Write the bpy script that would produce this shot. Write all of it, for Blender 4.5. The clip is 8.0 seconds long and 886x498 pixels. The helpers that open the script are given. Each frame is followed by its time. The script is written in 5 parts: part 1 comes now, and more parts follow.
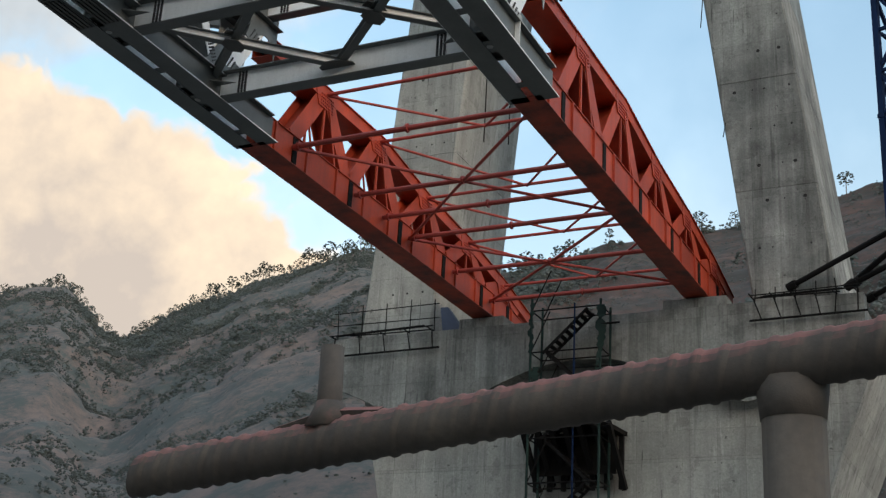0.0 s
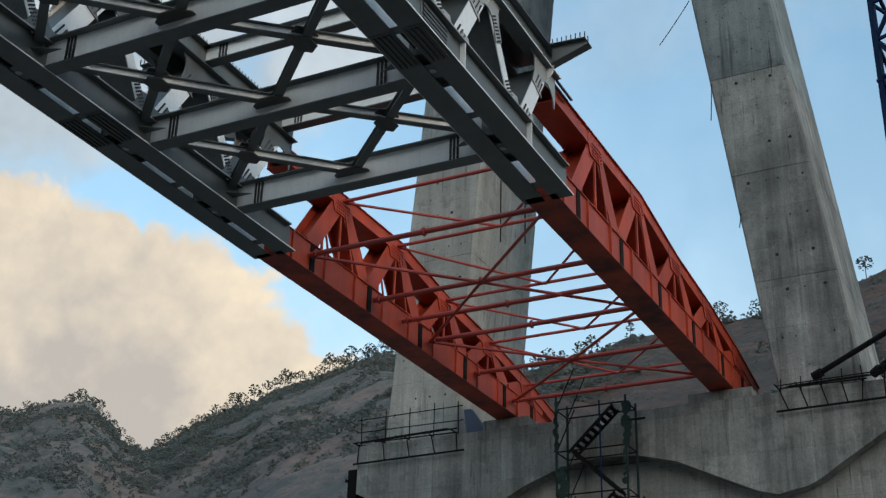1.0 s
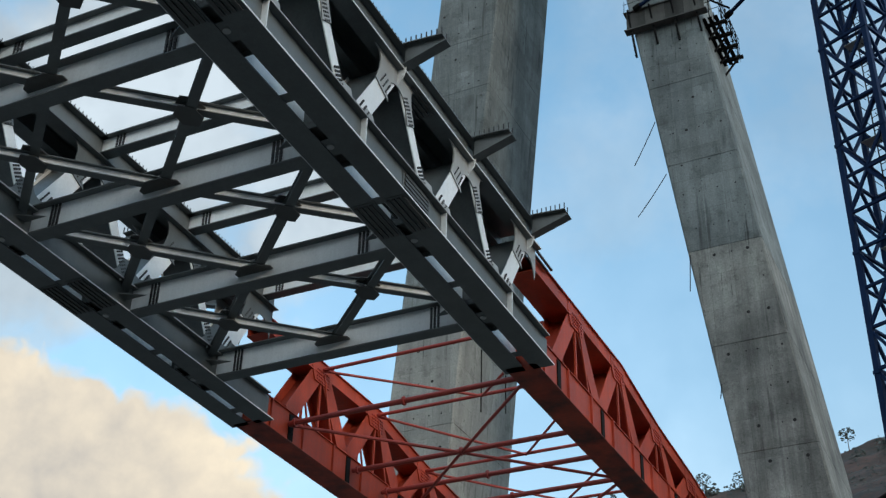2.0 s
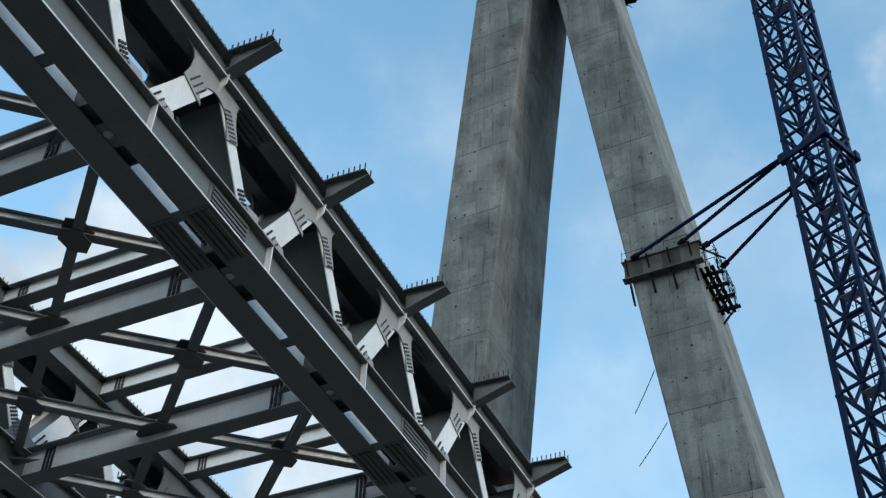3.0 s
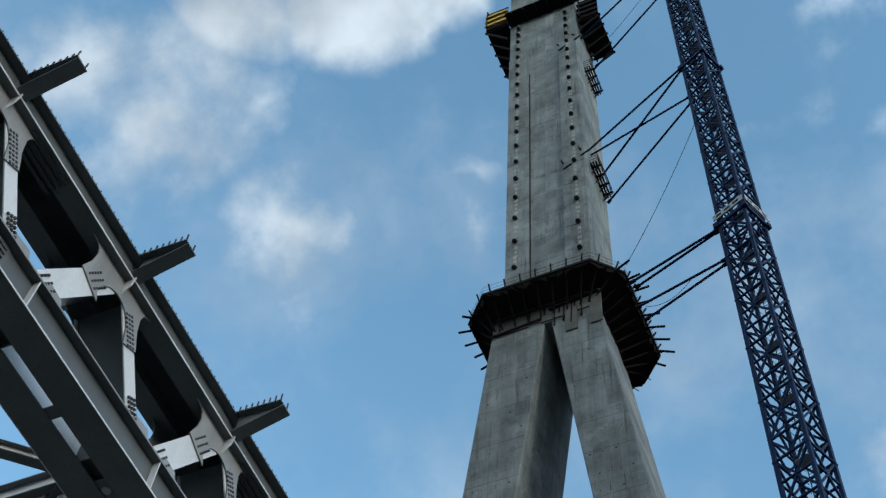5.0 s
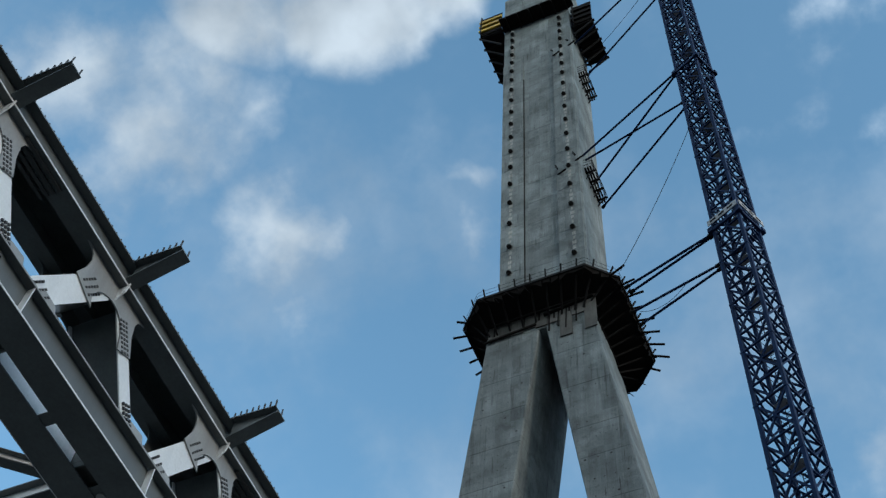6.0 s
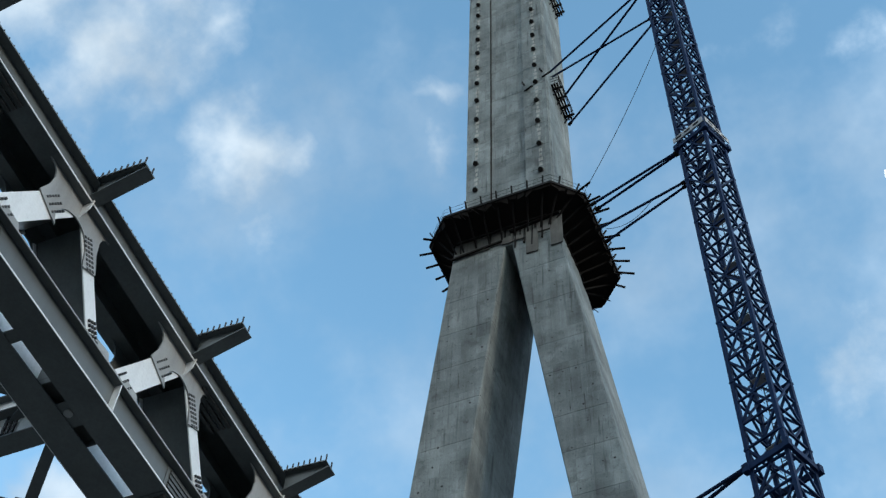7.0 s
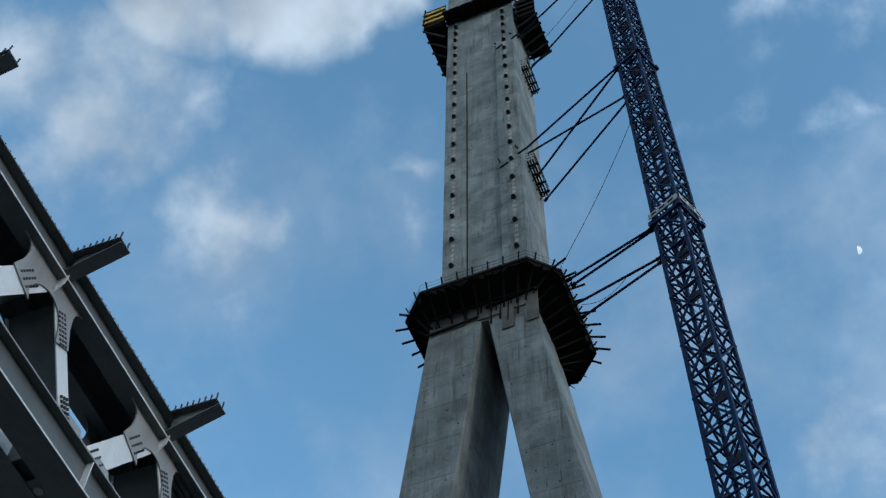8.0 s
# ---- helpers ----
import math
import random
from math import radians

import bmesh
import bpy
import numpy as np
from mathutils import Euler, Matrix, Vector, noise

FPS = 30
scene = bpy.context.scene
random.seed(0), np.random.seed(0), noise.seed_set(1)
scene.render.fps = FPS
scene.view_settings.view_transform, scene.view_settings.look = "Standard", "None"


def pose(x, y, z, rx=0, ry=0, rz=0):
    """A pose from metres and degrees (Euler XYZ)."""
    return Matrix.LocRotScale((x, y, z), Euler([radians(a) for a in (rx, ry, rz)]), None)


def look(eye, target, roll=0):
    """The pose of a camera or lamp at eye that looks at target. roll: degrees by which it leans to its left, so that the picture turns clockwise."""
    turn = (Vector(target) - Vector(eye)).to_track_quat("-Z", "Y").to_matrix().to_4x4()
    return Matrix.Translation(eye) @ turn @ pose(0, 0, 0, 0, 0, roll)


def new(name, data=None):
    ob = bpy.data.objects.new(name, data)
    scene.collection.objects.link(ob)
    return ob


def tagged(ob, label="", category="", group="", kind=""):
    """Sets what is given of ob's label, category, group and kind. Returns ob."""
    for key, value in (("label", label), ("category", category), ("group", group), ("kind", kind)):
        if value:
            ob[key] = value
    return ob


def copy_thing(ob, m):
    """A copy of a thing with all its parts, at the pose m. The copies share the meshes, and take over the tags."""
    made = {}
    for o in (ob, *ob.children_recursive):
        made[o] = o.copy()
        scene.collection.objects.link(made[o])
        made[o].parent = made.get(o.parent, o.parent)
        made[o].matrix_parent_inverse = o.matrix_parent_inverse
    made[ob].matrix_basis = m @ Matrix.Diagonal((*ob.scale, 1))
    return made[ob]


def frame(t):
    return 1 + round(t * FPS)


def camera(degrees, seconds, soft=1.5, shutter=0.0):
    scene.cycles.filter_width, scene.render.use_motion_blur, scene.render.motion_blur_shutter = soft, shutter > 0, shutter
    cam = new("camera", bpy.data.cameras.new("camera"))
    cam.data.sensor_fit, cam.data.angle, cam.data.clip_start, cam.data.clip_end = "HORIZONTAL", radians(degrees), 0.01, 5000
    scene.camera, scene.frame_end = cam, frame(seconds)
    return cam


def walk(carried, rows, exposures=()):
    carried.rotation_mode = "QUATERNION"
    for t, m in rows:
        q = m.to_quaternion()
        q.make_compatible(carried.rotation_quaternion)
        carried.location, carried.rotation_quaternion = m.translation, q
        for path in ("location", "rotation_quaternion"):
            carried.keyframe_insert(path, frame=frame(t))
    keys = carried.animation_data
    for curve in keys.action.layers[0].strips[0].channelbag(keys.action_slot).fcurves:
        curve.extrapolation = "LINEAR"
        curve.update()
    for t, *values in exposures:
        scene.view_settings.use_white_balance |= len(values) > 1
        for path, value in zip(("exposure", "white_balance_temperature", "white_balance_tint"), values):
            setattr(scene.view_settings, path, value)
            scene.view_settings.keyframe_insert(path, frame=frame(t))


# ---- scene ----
# ------------------------------------------------------------------ camera
cam = camera(37.21, 8.0, soft=1.35)
PATH = [
    (0.00, 0.000, 0.0, 1.600, 111.07, -3.19, 25.59),
    (0.30, -0.014, 0.0, 1.634, 112.51, -2.82, 26.10),
    (0.50, -0.016, 0.0, 1.650, 113.78, -2.38, 26.49),
    (1.00, -0.008, 0.0, 1.676, 115.37, -1.48, 27.22),
    (1.20, -0.003, 0.0, 1.684, 115.70, -1.18, 27.22),
    (1.50, 0.0, 0.0, 1.684, 117.20, -1.00, 27.02),
    (1.80, 0.0, 0.0, 1.684, 120.16, -1.19, 26.61),
    (2.05, 0.0, 0.0, 1.684, 123.14, -1.43, 26.27),
    (2.30, 0.0, 0.0, 1.684, 126.10, -1.58, 26.11),
    (2.50, 0.0, 0.0, 1.684, 128.29, -1.57, 26.12),
    (3.00, 0.0, 0.0, 1.684, 133.41, -1.80, 25.98),
    (3.50, 0.0, 0.0, 1.684, 138.65, -2.13, 25.67),
    (4.00, 0.0, 0.0, 1.684, 143.12, -2.60, 25.18),
    (4.50, 0.0, 0.0, 1.684, 146.29, -3.33, 24.57),
    (5.00, 0.0, 0.0, 1.684, 149.64, -3.83, 23.82),
    (5.20, 0.0, 0.0, 1.684, 150.71, -3.92, 23.74),
    (5.45, 0.0, 0.0, 1.684, 151.43, -3.87, 23.77),
    (5.75, 0.0, 0.0, 1.684, 150.91, -3.75, 23.81),
    (6.05, 0.0, 0.0, 1.684, 149.56, -3.51, 23.78),
    (6.30, 0.0, 0.0, 1.684, 148.30, -3.27, 23.55),
    (6.50, 0.0, 0.0, 1.684, 147.34, -3.03, 23.41),
    (7.00, 0.0, 0.0, 1.684, 146.31, -2.33, 23.02),
    (7.50, 0.0, 0.0, 1.684, 147.90, -1.93, 22.52),
    (8.00, 0.0, 0.0, 1.684, 149.62, -1.51, 22.37),
]
walk(cam, [(t, pose(x, y, z, rx, ry, rz)) for t, x, y, z, rx, ry, rz in PATH],
     exposures=[(0.0, 1.72, 6950, 14), (0.5, 1.54, 6700, 12), (1.2, 1.44, 6350, 9), (2.5, 1.63, 6220, 8), (3.5, 1.83, 6220, 9), (4.6, 1.74, 6100, 8), (5.2, 1.35, 6000, 8), (5.7, 1.25, 5950, 8), (6.5, 1.66, 5900, 8), (7.1, 1.73, 6050, 8), (7.5, 1.71, 6050, 8), (8.0, 1.25, 5650, 8)])

# ------------------------------------------------------------------ world and sun
SUN_AZ, SUN_EL = 108.0, 15.0
sky_world = bpy.data.worlds.new("evening_sky")
scene.world = sky_world
sky_world.use_nodes = True


def world_nodes(tree):
    nt, lk = tree.nodes, tree.links
    nt.clear()
    out, bg = nt.new("ShaderNodeOutputWorld"), nt.new("ShaderNodeBackground")
    sky = nt.new("ShaderNodeTexSky")
    sky.sky_type, sky.sun_disc = "NISHITA", False
    sky.sun_elevation, sky.sun_rotation = radians(SUN_EL), radians(SUN_AZ)
    sky.altitude, sky.air_density, sky.dust_density, sky.ozone_density = 900, 1.0, 0.3, 2.5
    bg.inputs["Strength"].default_value = 0.15
    coord = nt.new("ShaderNodeTexCoord")

    def math_node(op, a, b=None, clamp=False):
        n = nt.new("ShaderNodeMath")
        n.operation, n.use_clamp = op, clamp
        for i, v in enumerate((a, b)):
            if v is None:
                continue
            if isinstance(v, (int, float)):
                n.inputs[i].default_value = v
            else:
                lk.new(v, n.inputs[i])
        return n.outputs[0]

    def cloud_noise(scale, detail, rough, shift):
        m = nt.new("ShaderNodeMapping")
        m.inputs["Location"].default_value = shift
        lk.new(coord.outputs["Generated"], m.inputs["Vector"])
        n = nt.new("ShaderNodeTexNoise")
        n.inputs["Scale"].default_value, n.inputs["Detail"].default_value = scale, detail
        n.inputs["Roughness"].default_value = rough
        lk.new(m.outputs[0], n.inputs["Vector"])
        return n.outputs["Fac"]

    def bank(az, el, size, squash=1.0):
        """A soft mask round one direction of the sky, in degrees."""
        a, e = radians(az), radians(el)
        d = Vector((math.sin(a) * math.cos(e), math.cos(a) * math.cos(e), math.sin(e)))
        dot = nt.new("ShaderNodeVectorMath")
        dot.operation = "DOT_PRODUCT"
        lk.new(coord.outputs["Generated"], dot.inputs[0])
        dot.inputs[1].default_value = d
        r = nt.new("ShaderNodeMapRange")
        r.interpolation_type = "SMOOTHSTEP"
        lk.new(dot.outputs["Value"], r.inputs["Value"])
        r.inputs["From Min"].default_value = math.cos(radians(size))
        r.inputs["From Max"].default_value = math.cos(radians(size * 0.12))
        r.inputs["To Max"].default_value = squash
        return r.outputs[0]

    # broken cloud: each bank of cloud is frayed by noise at several scales
    fray = cloud_noise(9.0, 7.0, 0.62, (3.1, 0.4, 1.7))
    fine = cloud_noise(26.0, 5.0, 0.6, (0.2, 5.4, 2.2))
    fray = math_node("ADD", math_node("MULTIPLY", fray, 0.72), math_node("MULTIPLY", fine, 0.28))
    masks = None
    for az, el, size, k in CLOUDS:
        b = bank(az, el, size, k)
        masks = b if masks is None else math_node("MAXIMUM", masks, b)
    # rounded heads, as on heaped cloud
    wob = nt.new("ShaderNodeTexNoise")
    wob.inputs["Scale"].default_value, wob.inputs["Detail"].default_value = 14.0, 4.0
    lk.new(coord.outputs["Generated"], wob.inputs["Vector"])
    add = nt.new("ShaderNodeMixRGB")
    add.blend_type, add.inputs["Fac"].default_value = "ADD", 0.12
    lk.new(coord.outputs["Generated"], add.inputs["Color1"])
    lk.new(wob.outputs["Color"], add.inputs["Color2"])
    heads = nt.new("ShaderNodeTexVoronoi")
    heads.feature, heads.inputs["Scale"].default_value, heads.inputs["Smoothness"].default_value = "SMOOTH_F1", 15.0, 0.5
    lk.new(add.outputs[0], heads.inputs["Vector"])
    puff = math_node("SUBTRACT", 0.42, heads.outputs["Distance"])
    masks = math_node("ADD", masks, math_node("MULTIPLY", puff, 0.85))
    edge = math_node("ADD", masks, math_node("MULTIPLY", math_node("SUBTRACT", fray, 0.5), 1.9))
    ramp = nt.new("ShaderNodeMapRange")
    ramp.interpolation_type = "SMOOTHSTEP"
    lk.new(edge, ramp.inputs["Value"])
    ramp.inputs["From Min"].default_value, ramp.inputs["From Max"].default_value = 0.25, 1.35
    ramp.inputs["To Max"].default_value = 0.88
    thin = nt.new("ShaderNodeMapRange")
    thin.interpolation_type = "SMOOTHSTEP"
    lk.new(cloud_noise(4.5, 6.0, 0.6, (7.0, 2.0, 0.5)), thin.inputs["Value"])
    thin.inputs["From Min"].default_value, thin.inputs["From Max"].default_value = 0.40, 0.74
    thin.inputs["To Max"].default_value = 0.36
    # thin haze low over the valley
    sep = nt.new("ShaderNodeSeparateXYZ")
    lk.new(coord.outputs["Generated"], sep.inputs[0])
    haze = nt.new("ShaderNodeMapRange")
    haze.interpolation_type = "SMOOTHSTEP"
    lk.new(sep.outputs["Z"], haze.inputs["Value"])
    for k, v in (("From Min", 0.70), ("From Max", 0.34), ("To Min", 0.0), ("To Max", 0.36)):
        haze.inputs[k].default_value = v
    cover = math_node("MAXIMUM", math_node("MAXIMUM", ramp.outputs[0], thin.outputs[0]), haze.outputs[0])
    # clouds low towards the sun are warm, those higher up white
    high = nt.new("ShaderNodeMapRange")
    lk.new(sep.outputs["Z"], high.inputs["Value"])
    high.inputs["From Min"].default_value, high.inputs["From Max"].default_value = 0.30, 0.44
    tone = nt.new("ShaderNodeMixRGB")
    tone.inputs["Color1"].default_value, tone.inputs["Color2"].default_value = (2.1, 1.85, 1.5, 1), (1.58, 1.7, 1.75, 1)
    lk.new(high.outputs[0], tone.inputs["Fac"])
    shade = nt.new("ShaderNodeMixRGB")
    shade.blend_type = "MULTIPLY"
    shade.inputs["Fac"].default_value = 1.0
    soft = nt.new("ShaderNodeMapRange")
    lk.new(math_node("ADD", cloud_noise(7.0, 5.0, 0.55, (1.3, 2.9, 6.1)), math_node("MULTIPLY", puff, 0.3)), soft.inputs["Value"])
    soft.inputs["From Min"].default_value, soft.inputs["From Max"].default_value = 0.35, 0.65
    soft.inputs["To Min"].default_value, soft.inputs["To Max"].default_value = 0.76, 1.14
    lk.new(tone.outputs[0], shade.inputs["Color1"])
    lk.new(soft.outputs[0], shade.inputs["Color2"])
    # clouds shine brighter the nearer they stand to the sun; unseen banks fill in light
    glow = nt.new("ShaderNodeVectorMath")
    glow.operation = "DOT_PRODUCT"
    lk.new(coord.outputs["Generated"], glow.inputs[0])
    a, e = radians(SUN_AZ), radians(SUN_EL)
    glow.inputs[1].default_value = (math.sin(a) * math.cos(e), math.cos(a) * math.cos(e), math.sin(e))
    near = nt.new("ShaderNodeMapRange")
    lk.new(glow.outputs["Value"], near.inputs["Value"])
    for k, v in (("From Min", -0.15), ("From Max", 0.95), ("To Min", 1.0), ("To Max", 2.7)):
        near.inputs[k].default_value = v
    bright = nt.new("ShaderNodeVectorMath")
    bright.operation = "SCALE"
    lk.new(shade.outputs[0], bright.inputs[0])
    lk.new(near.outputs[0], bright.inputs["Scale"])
    mix = nt.new("ShaderNodeMixRGB")
    lk.new(cover, mix.inputs["Fac"])
    clear = nt.new("ShaderNodeMixRGB")
    clear.blend_type = "MULTIPLY"
    clear.inputs["Fac"].default_value, clear.inputs["Color2"].default_value = 1.0, (0.98, 1.03, 0.82, 1)
    lk.new(sky.outputs[0], clear.inputs["Color1"])
    lk.new(clear.outputs[0], mix.inputs["Color1"])
    lk.new(bright.outputs[0], mix.inputs["Color2"])
    # one great heap of evening cloud, crisp along its upper edge
    low = None
    for (a1, e1), (a2, e2) in HEAP:
        p, q = [Vector((math.sin(radians(a)) * math.cos(radians(e)), math.cos(radians(a)) * math.cos(radians(e)), math.sin(radians(e)))) for a, e in ((a1, e1), (a2, e2))]
        nrm = q.cross(p).normalized()
        if nrm.z > 0:
            nrm = -nrm
        dot = nt.new("ShaderNodeVectorMath")
        dot.operation = "DOT_PRODUCT"
        lk.new(coord.outputs["Generated"], dot.inputs[0])
        dot.inputs[1].default_value = nrm
        low = dot.outputs["Value"] if low is None else math_node("MINIMUM", low, dot.outputs["Value"])
    small_heads = nt.new("ShaderNodeTexVoronoi")
    small_heads.feature, small_heads.inputs["Scale"].default_value, small_heads.inputs["Smoothness"].default_value = "SMOOTH_F1", 46.0, 0.4
    lk.new(add.outputs[0], small_heads.inputs["Vector"])
    curl = math_node("SUBTRACT", 0.42, small_heads.outputs["Distance"])
    level = math_node("ADD", math_node("ADD", low, math_node("MULTIPLY", puff, 0.036)), math_node("ADD", math_node("MULTIPLY", curl, 0.02), math_node("MULTIPLY", math_node("SUBTRACT", fray, 0.5), 0.035)))
    level = math_node("ADD", level, 0.045)
    body = nt.new("ShaderNodeMapRange")
    body.interpolation_type = "SMOOTHSTEP"
    lk.new(level, body.inputs["Value"])
    body.inputs["From Min"].default_value, body.inputs["From Max"].default_value = 0.0, 0.016
    body.inputs["To Max"].default_value = 0.97
    rim = nt.new("ShaderNodeMapRange")
    lk.new(math_node("SUBTRACT", math_node("MULTIPLY", math_node("SUBTRACT", cloud_noise(10.0, 6.0, 0.6, (4.3, 0.9, 2.1)), 0.5), 0.34), math_node("SUBTRACT", level, math_node("MULTIPLY", curl, 0.05))), rim.inputs["Value"])
    for k, v in (("From Min", -0.13), ("From Max", 0.02), ("To Min", 0.0), ("To Max", 1.0)):
        rim.inputs[k].default_value = v
    heap_tone = nt.new("ShaderNodeMixRGB")
    heap_tone.inputs["Color1"].default_value, heap_tone.inputs["Color2"].default_value = (1.34, 1.21, 1.07, 1), (2.4, 2.02, 1.5, 1)
    lk.new(rim.outputs[0], heap_tone.inputs["Fac"])
    with_heap = nt.new("ShaderNodeMixRGB")
    lk.new(body.outputs[0], with_heap.inputs["Fac"])
    lk.new(mix.outputs[0], with_heap.inputs["Color1"])
    lk.new(heap_tone.outputs[0], with_heap.inputs["Color2"])
    lk.new(with_heap.outputs[0], bg.inputs["Color"])
    lk.new(bg.outputs[0], out.inputs["Surface"])


# two points each (direction, elevation) on the lines that bound the heap of cloud from above
HEAP = [((-54, 26.9), (-45.0, 26.6)), ((-45.7, 26.5), (-39.6, 22.9)), ((-39.6, 22.9), (-31.0, 20.6))]
# direction (degrees from the bridge's line, elevation), size and density of the cloud banks
CLOUDS = [(-33, 22, 4.5, 0.7), (-41, 27.5, 4.5, 0.8), (-47, 29, 5, 1.1), (-52, 27, 8.0, 1.2), (-51, 33, 10.0, 1.8), (-44, 37, 9.5, 1.6), (-35, 36, 8.5, 1.3), (-44, 30, 6.0, 0.85),
          (-37, 30, 5.0, 0.6), (-44.7, 58.4, 6.0, 0.8), (-46.5, 61.5, 2.2, 0.5), (-58, 60, 8.5, 0.85), (-63, 57, 6.0, 0.6),
          (-46, 70, 5.6, 1.5), (-57, 67.8, 5.0, 1.2), (-37, 72, 4.5, 1.2), (1.5, 48.8, 5.0, 0.68), (8, 61, 6.0, 0.36), (24, 63, 10, 0.5), (33, 56, 9, 0.45), (14, 67, 6, 0.45), (12, 50, 5, 0.5), (-30, 42.5, 2.6, 0.7),
          # from (60, 38, ...) on: unseen banks added to brighten faces towards the camera
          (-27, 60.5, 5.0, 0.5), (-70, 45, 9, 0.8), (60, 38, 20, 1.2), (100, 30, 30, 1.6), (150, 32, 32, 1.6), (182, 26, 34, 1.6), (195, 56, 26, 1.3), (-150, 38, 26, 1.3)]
world_nodes(sky_world.node_tree)

sun_lamp = bpy.data.lights.new("sun", "SUN")
sun_lamp.energy, sun_lamp.angle, sun_lamp.color = 0.5, radians(14), (1.0, 0.84, 0.66)
sun = new("sun", sun_lamp)
sa, se = radians(SUN_AZ), radians(SUN_EL)
sun.matrix_world = look((0, 0, 300), (-300 * math.sin(sa) * math.cos(se), -300 * math.cos(sa) * math.cos(se), 300 - 300 * math.sin(se)))

# ------------------------------------------------------------------ materials
def surface(name, base, rough=0.7, metal=0.0, vary=0.25, scale=1.0, second=None, streak=0.0, bump=0.15, grain=14.0, per_object=0.0, per_island=0.0, boards=0.0):
    """A weathered surface: two scales of tone, streaks that run down it, fine relief."""
    mat = bpy.data.materials.new(name)
    mat.use_nodes = True
    nt, lk = mat.node_tree.nodes, mat.node_tree.links
    bsdf = nt["Principled BSDF"]
    coord = nt.new("ShaderNodeTexCoord")
    geo = nt.new("ShaderNodeNewGeometry")

    def noise_at(vec, s, detail, rough_):
        n = nt.new("ShaderNodeTexNoise")
        n.inputs["Scale"].default_value, n.inputs["Detail"].default_value, n.inputs["Roughness"].default_value = s, detail, rough_
        lk.new(vec, n.inputs["Vector"])
        return n.outputs["Fac"]

    def span(v, a, b, lo, hi):
        r = nt.new("ShaderNodeMapRange")
        lk.new(v, r.inputs["Value"])
        for k, x in (("From Min", a), ("From Max", b), ("To Min", lo), ("To Max", hi)):
            r.inputs[k].default_value = x
        return r.outputs[0]

    def blend(kind, fac, a, b):
        m = nt.new("ShaderNodeMixRGB")
        m.blend_type = kind
        for k, v in (("Fac", fac), ("Color1", a), ("Color2", b)):
            if isinstance(v, (int, float)):
                m.inputs[k].default_value = v
            elif isinstance(v, tuple):
                m.inputs[k].default_value = (*v, 1)
            else:
                lk.new(v, m.inputs[k])
        return m.outputs[0]

    pos = geo.outputs["Position"]
    big, small = noise_at(pos, 0.33 * scale, 5, 0.6), noise_at(pos, grain * scale, 4, 0.65)
    other = second or tuple(c * 0.6 for c in base)
    col = blend("MIX", span(big, 0.36, 0.66, 0, 1), base, other) if vary else None
    col = blend("MIX", 1 - min(1, vary * 2), col, base) if vary else blend("MIX", 0.0, base, base)
    col = blend("MULTIPLY", 1.0, col, span(small, 0.3, 0.7, 1 - vary * 0.5, 1 + vary * 0.3))
    if streak:
        m = nt.new("ShaderNodeMapping")
        m.inputs["Scale"].default_value = (1.3 * scale, 1.3 * scale, 0.06 * scale)
        lk.new(pos, m.inputs["Vector"])
        run = noise_at(m.outputs[0], 1.0, 6, 0.7)
        col = blend("MULTIPLY", streak, col, span(run, 0.36, 0.62, 0.45, 1.2))
    if boards:
        # tone that differs from shutter board to shutter board, with thin dark marks between
        sep, com = nt.new("ShaderNodeSeparateXYZ"), nt.new("ShaderNodeCombineXYZ")
        lk.new(pos, sep.inputs[0])
        sum_xy = nt.new("ShaderNodeMath")
        lk.new(sep.outputs["X"], sum_xy.inputs[0])
        lk.new(sep.outputs["Y"], sum_xy.inputs[1])
        lk.new(sum_xy.outputs[0], com.inputs["X"])
        lk.new(sep.outputs["Z"], com.inputs["Y"])
        br = nt.new("ShaderNodeTexBrick")
        br.offset, br.squash = 0.0, 1.0
        lk.new(com.outputs[0], br.inputs["Vector"])
        for k, v in (("Scale", 1.0), ("Brick Width", 1.22), ("Row Height", 2.05), ("Mortar Size", 0.014), ("Mortar Smooth", 0.3), ("Bias", 0.0)):
            br.inputs[k].default_value = v
        lo, hi = 1 - boards, 1 + boards * 0.6
        br.inputs["Color1"].default_value, br.inputs["Color2"].default_value = (lo, lo, lo, 1), (hi, hi, hi, 1)
        br.inputs["Mortar"].default_value = (0.62, 0.62, 0.6, 1)
        patch = noise_at(pos, 1.7, 4, 0.7)
        col = blend("MULTIPLY", span(patch, 0.35, 0.6, 0.25, 1.0), col, br.outputs["Color"])
        drip = nt.new("ShaderNodeMapping")
        drip.inputs["Scale"].default_value = (2.6, 2.6, 0.16)
        lk.new(pos, drip.inputs["Vector"])
        run2 = noise_at(drip.outputs[0], 1.0, 3, 0.55)
        col = blend("MULTIPLY", 1.0, col, span(run2, 0.60, 0.72, 1.0, 0.5))
        crack = nt.new("ShaderNodeMapping")
        crack.inputs["Scale"].default_value = (4.5, 4.5, 0.22)
        lk.new(pos, crack.inputs["Vector"])
        col = blend("MULTIPLY", 1.0, col, span(noise_at(crack.outputs[0], 1.0, 4, 0.6), 0.66, 0.71, 1.0, 0.4))
        blot = noise_at(pos, 0.9, 7, 0.72)
        col = blend("MULTIPLY", 1.0, col, span(blot, 0.56, 0.60, 1.0, 0.78))
        pale = noise_at(drip.outputs[0], 2.3, 6, 0.7)
        col = blend("MULTIPLY", 1.0, col, span(pale, 0.60, 0.64, 1.0, 1.22))
        pit = noise_at(pos, 5.0, 2, 0.5)
        col = blend("MULTIPLY", 1.0, col, span(pit, 0.70, 0.76, 1.0, 0.45))
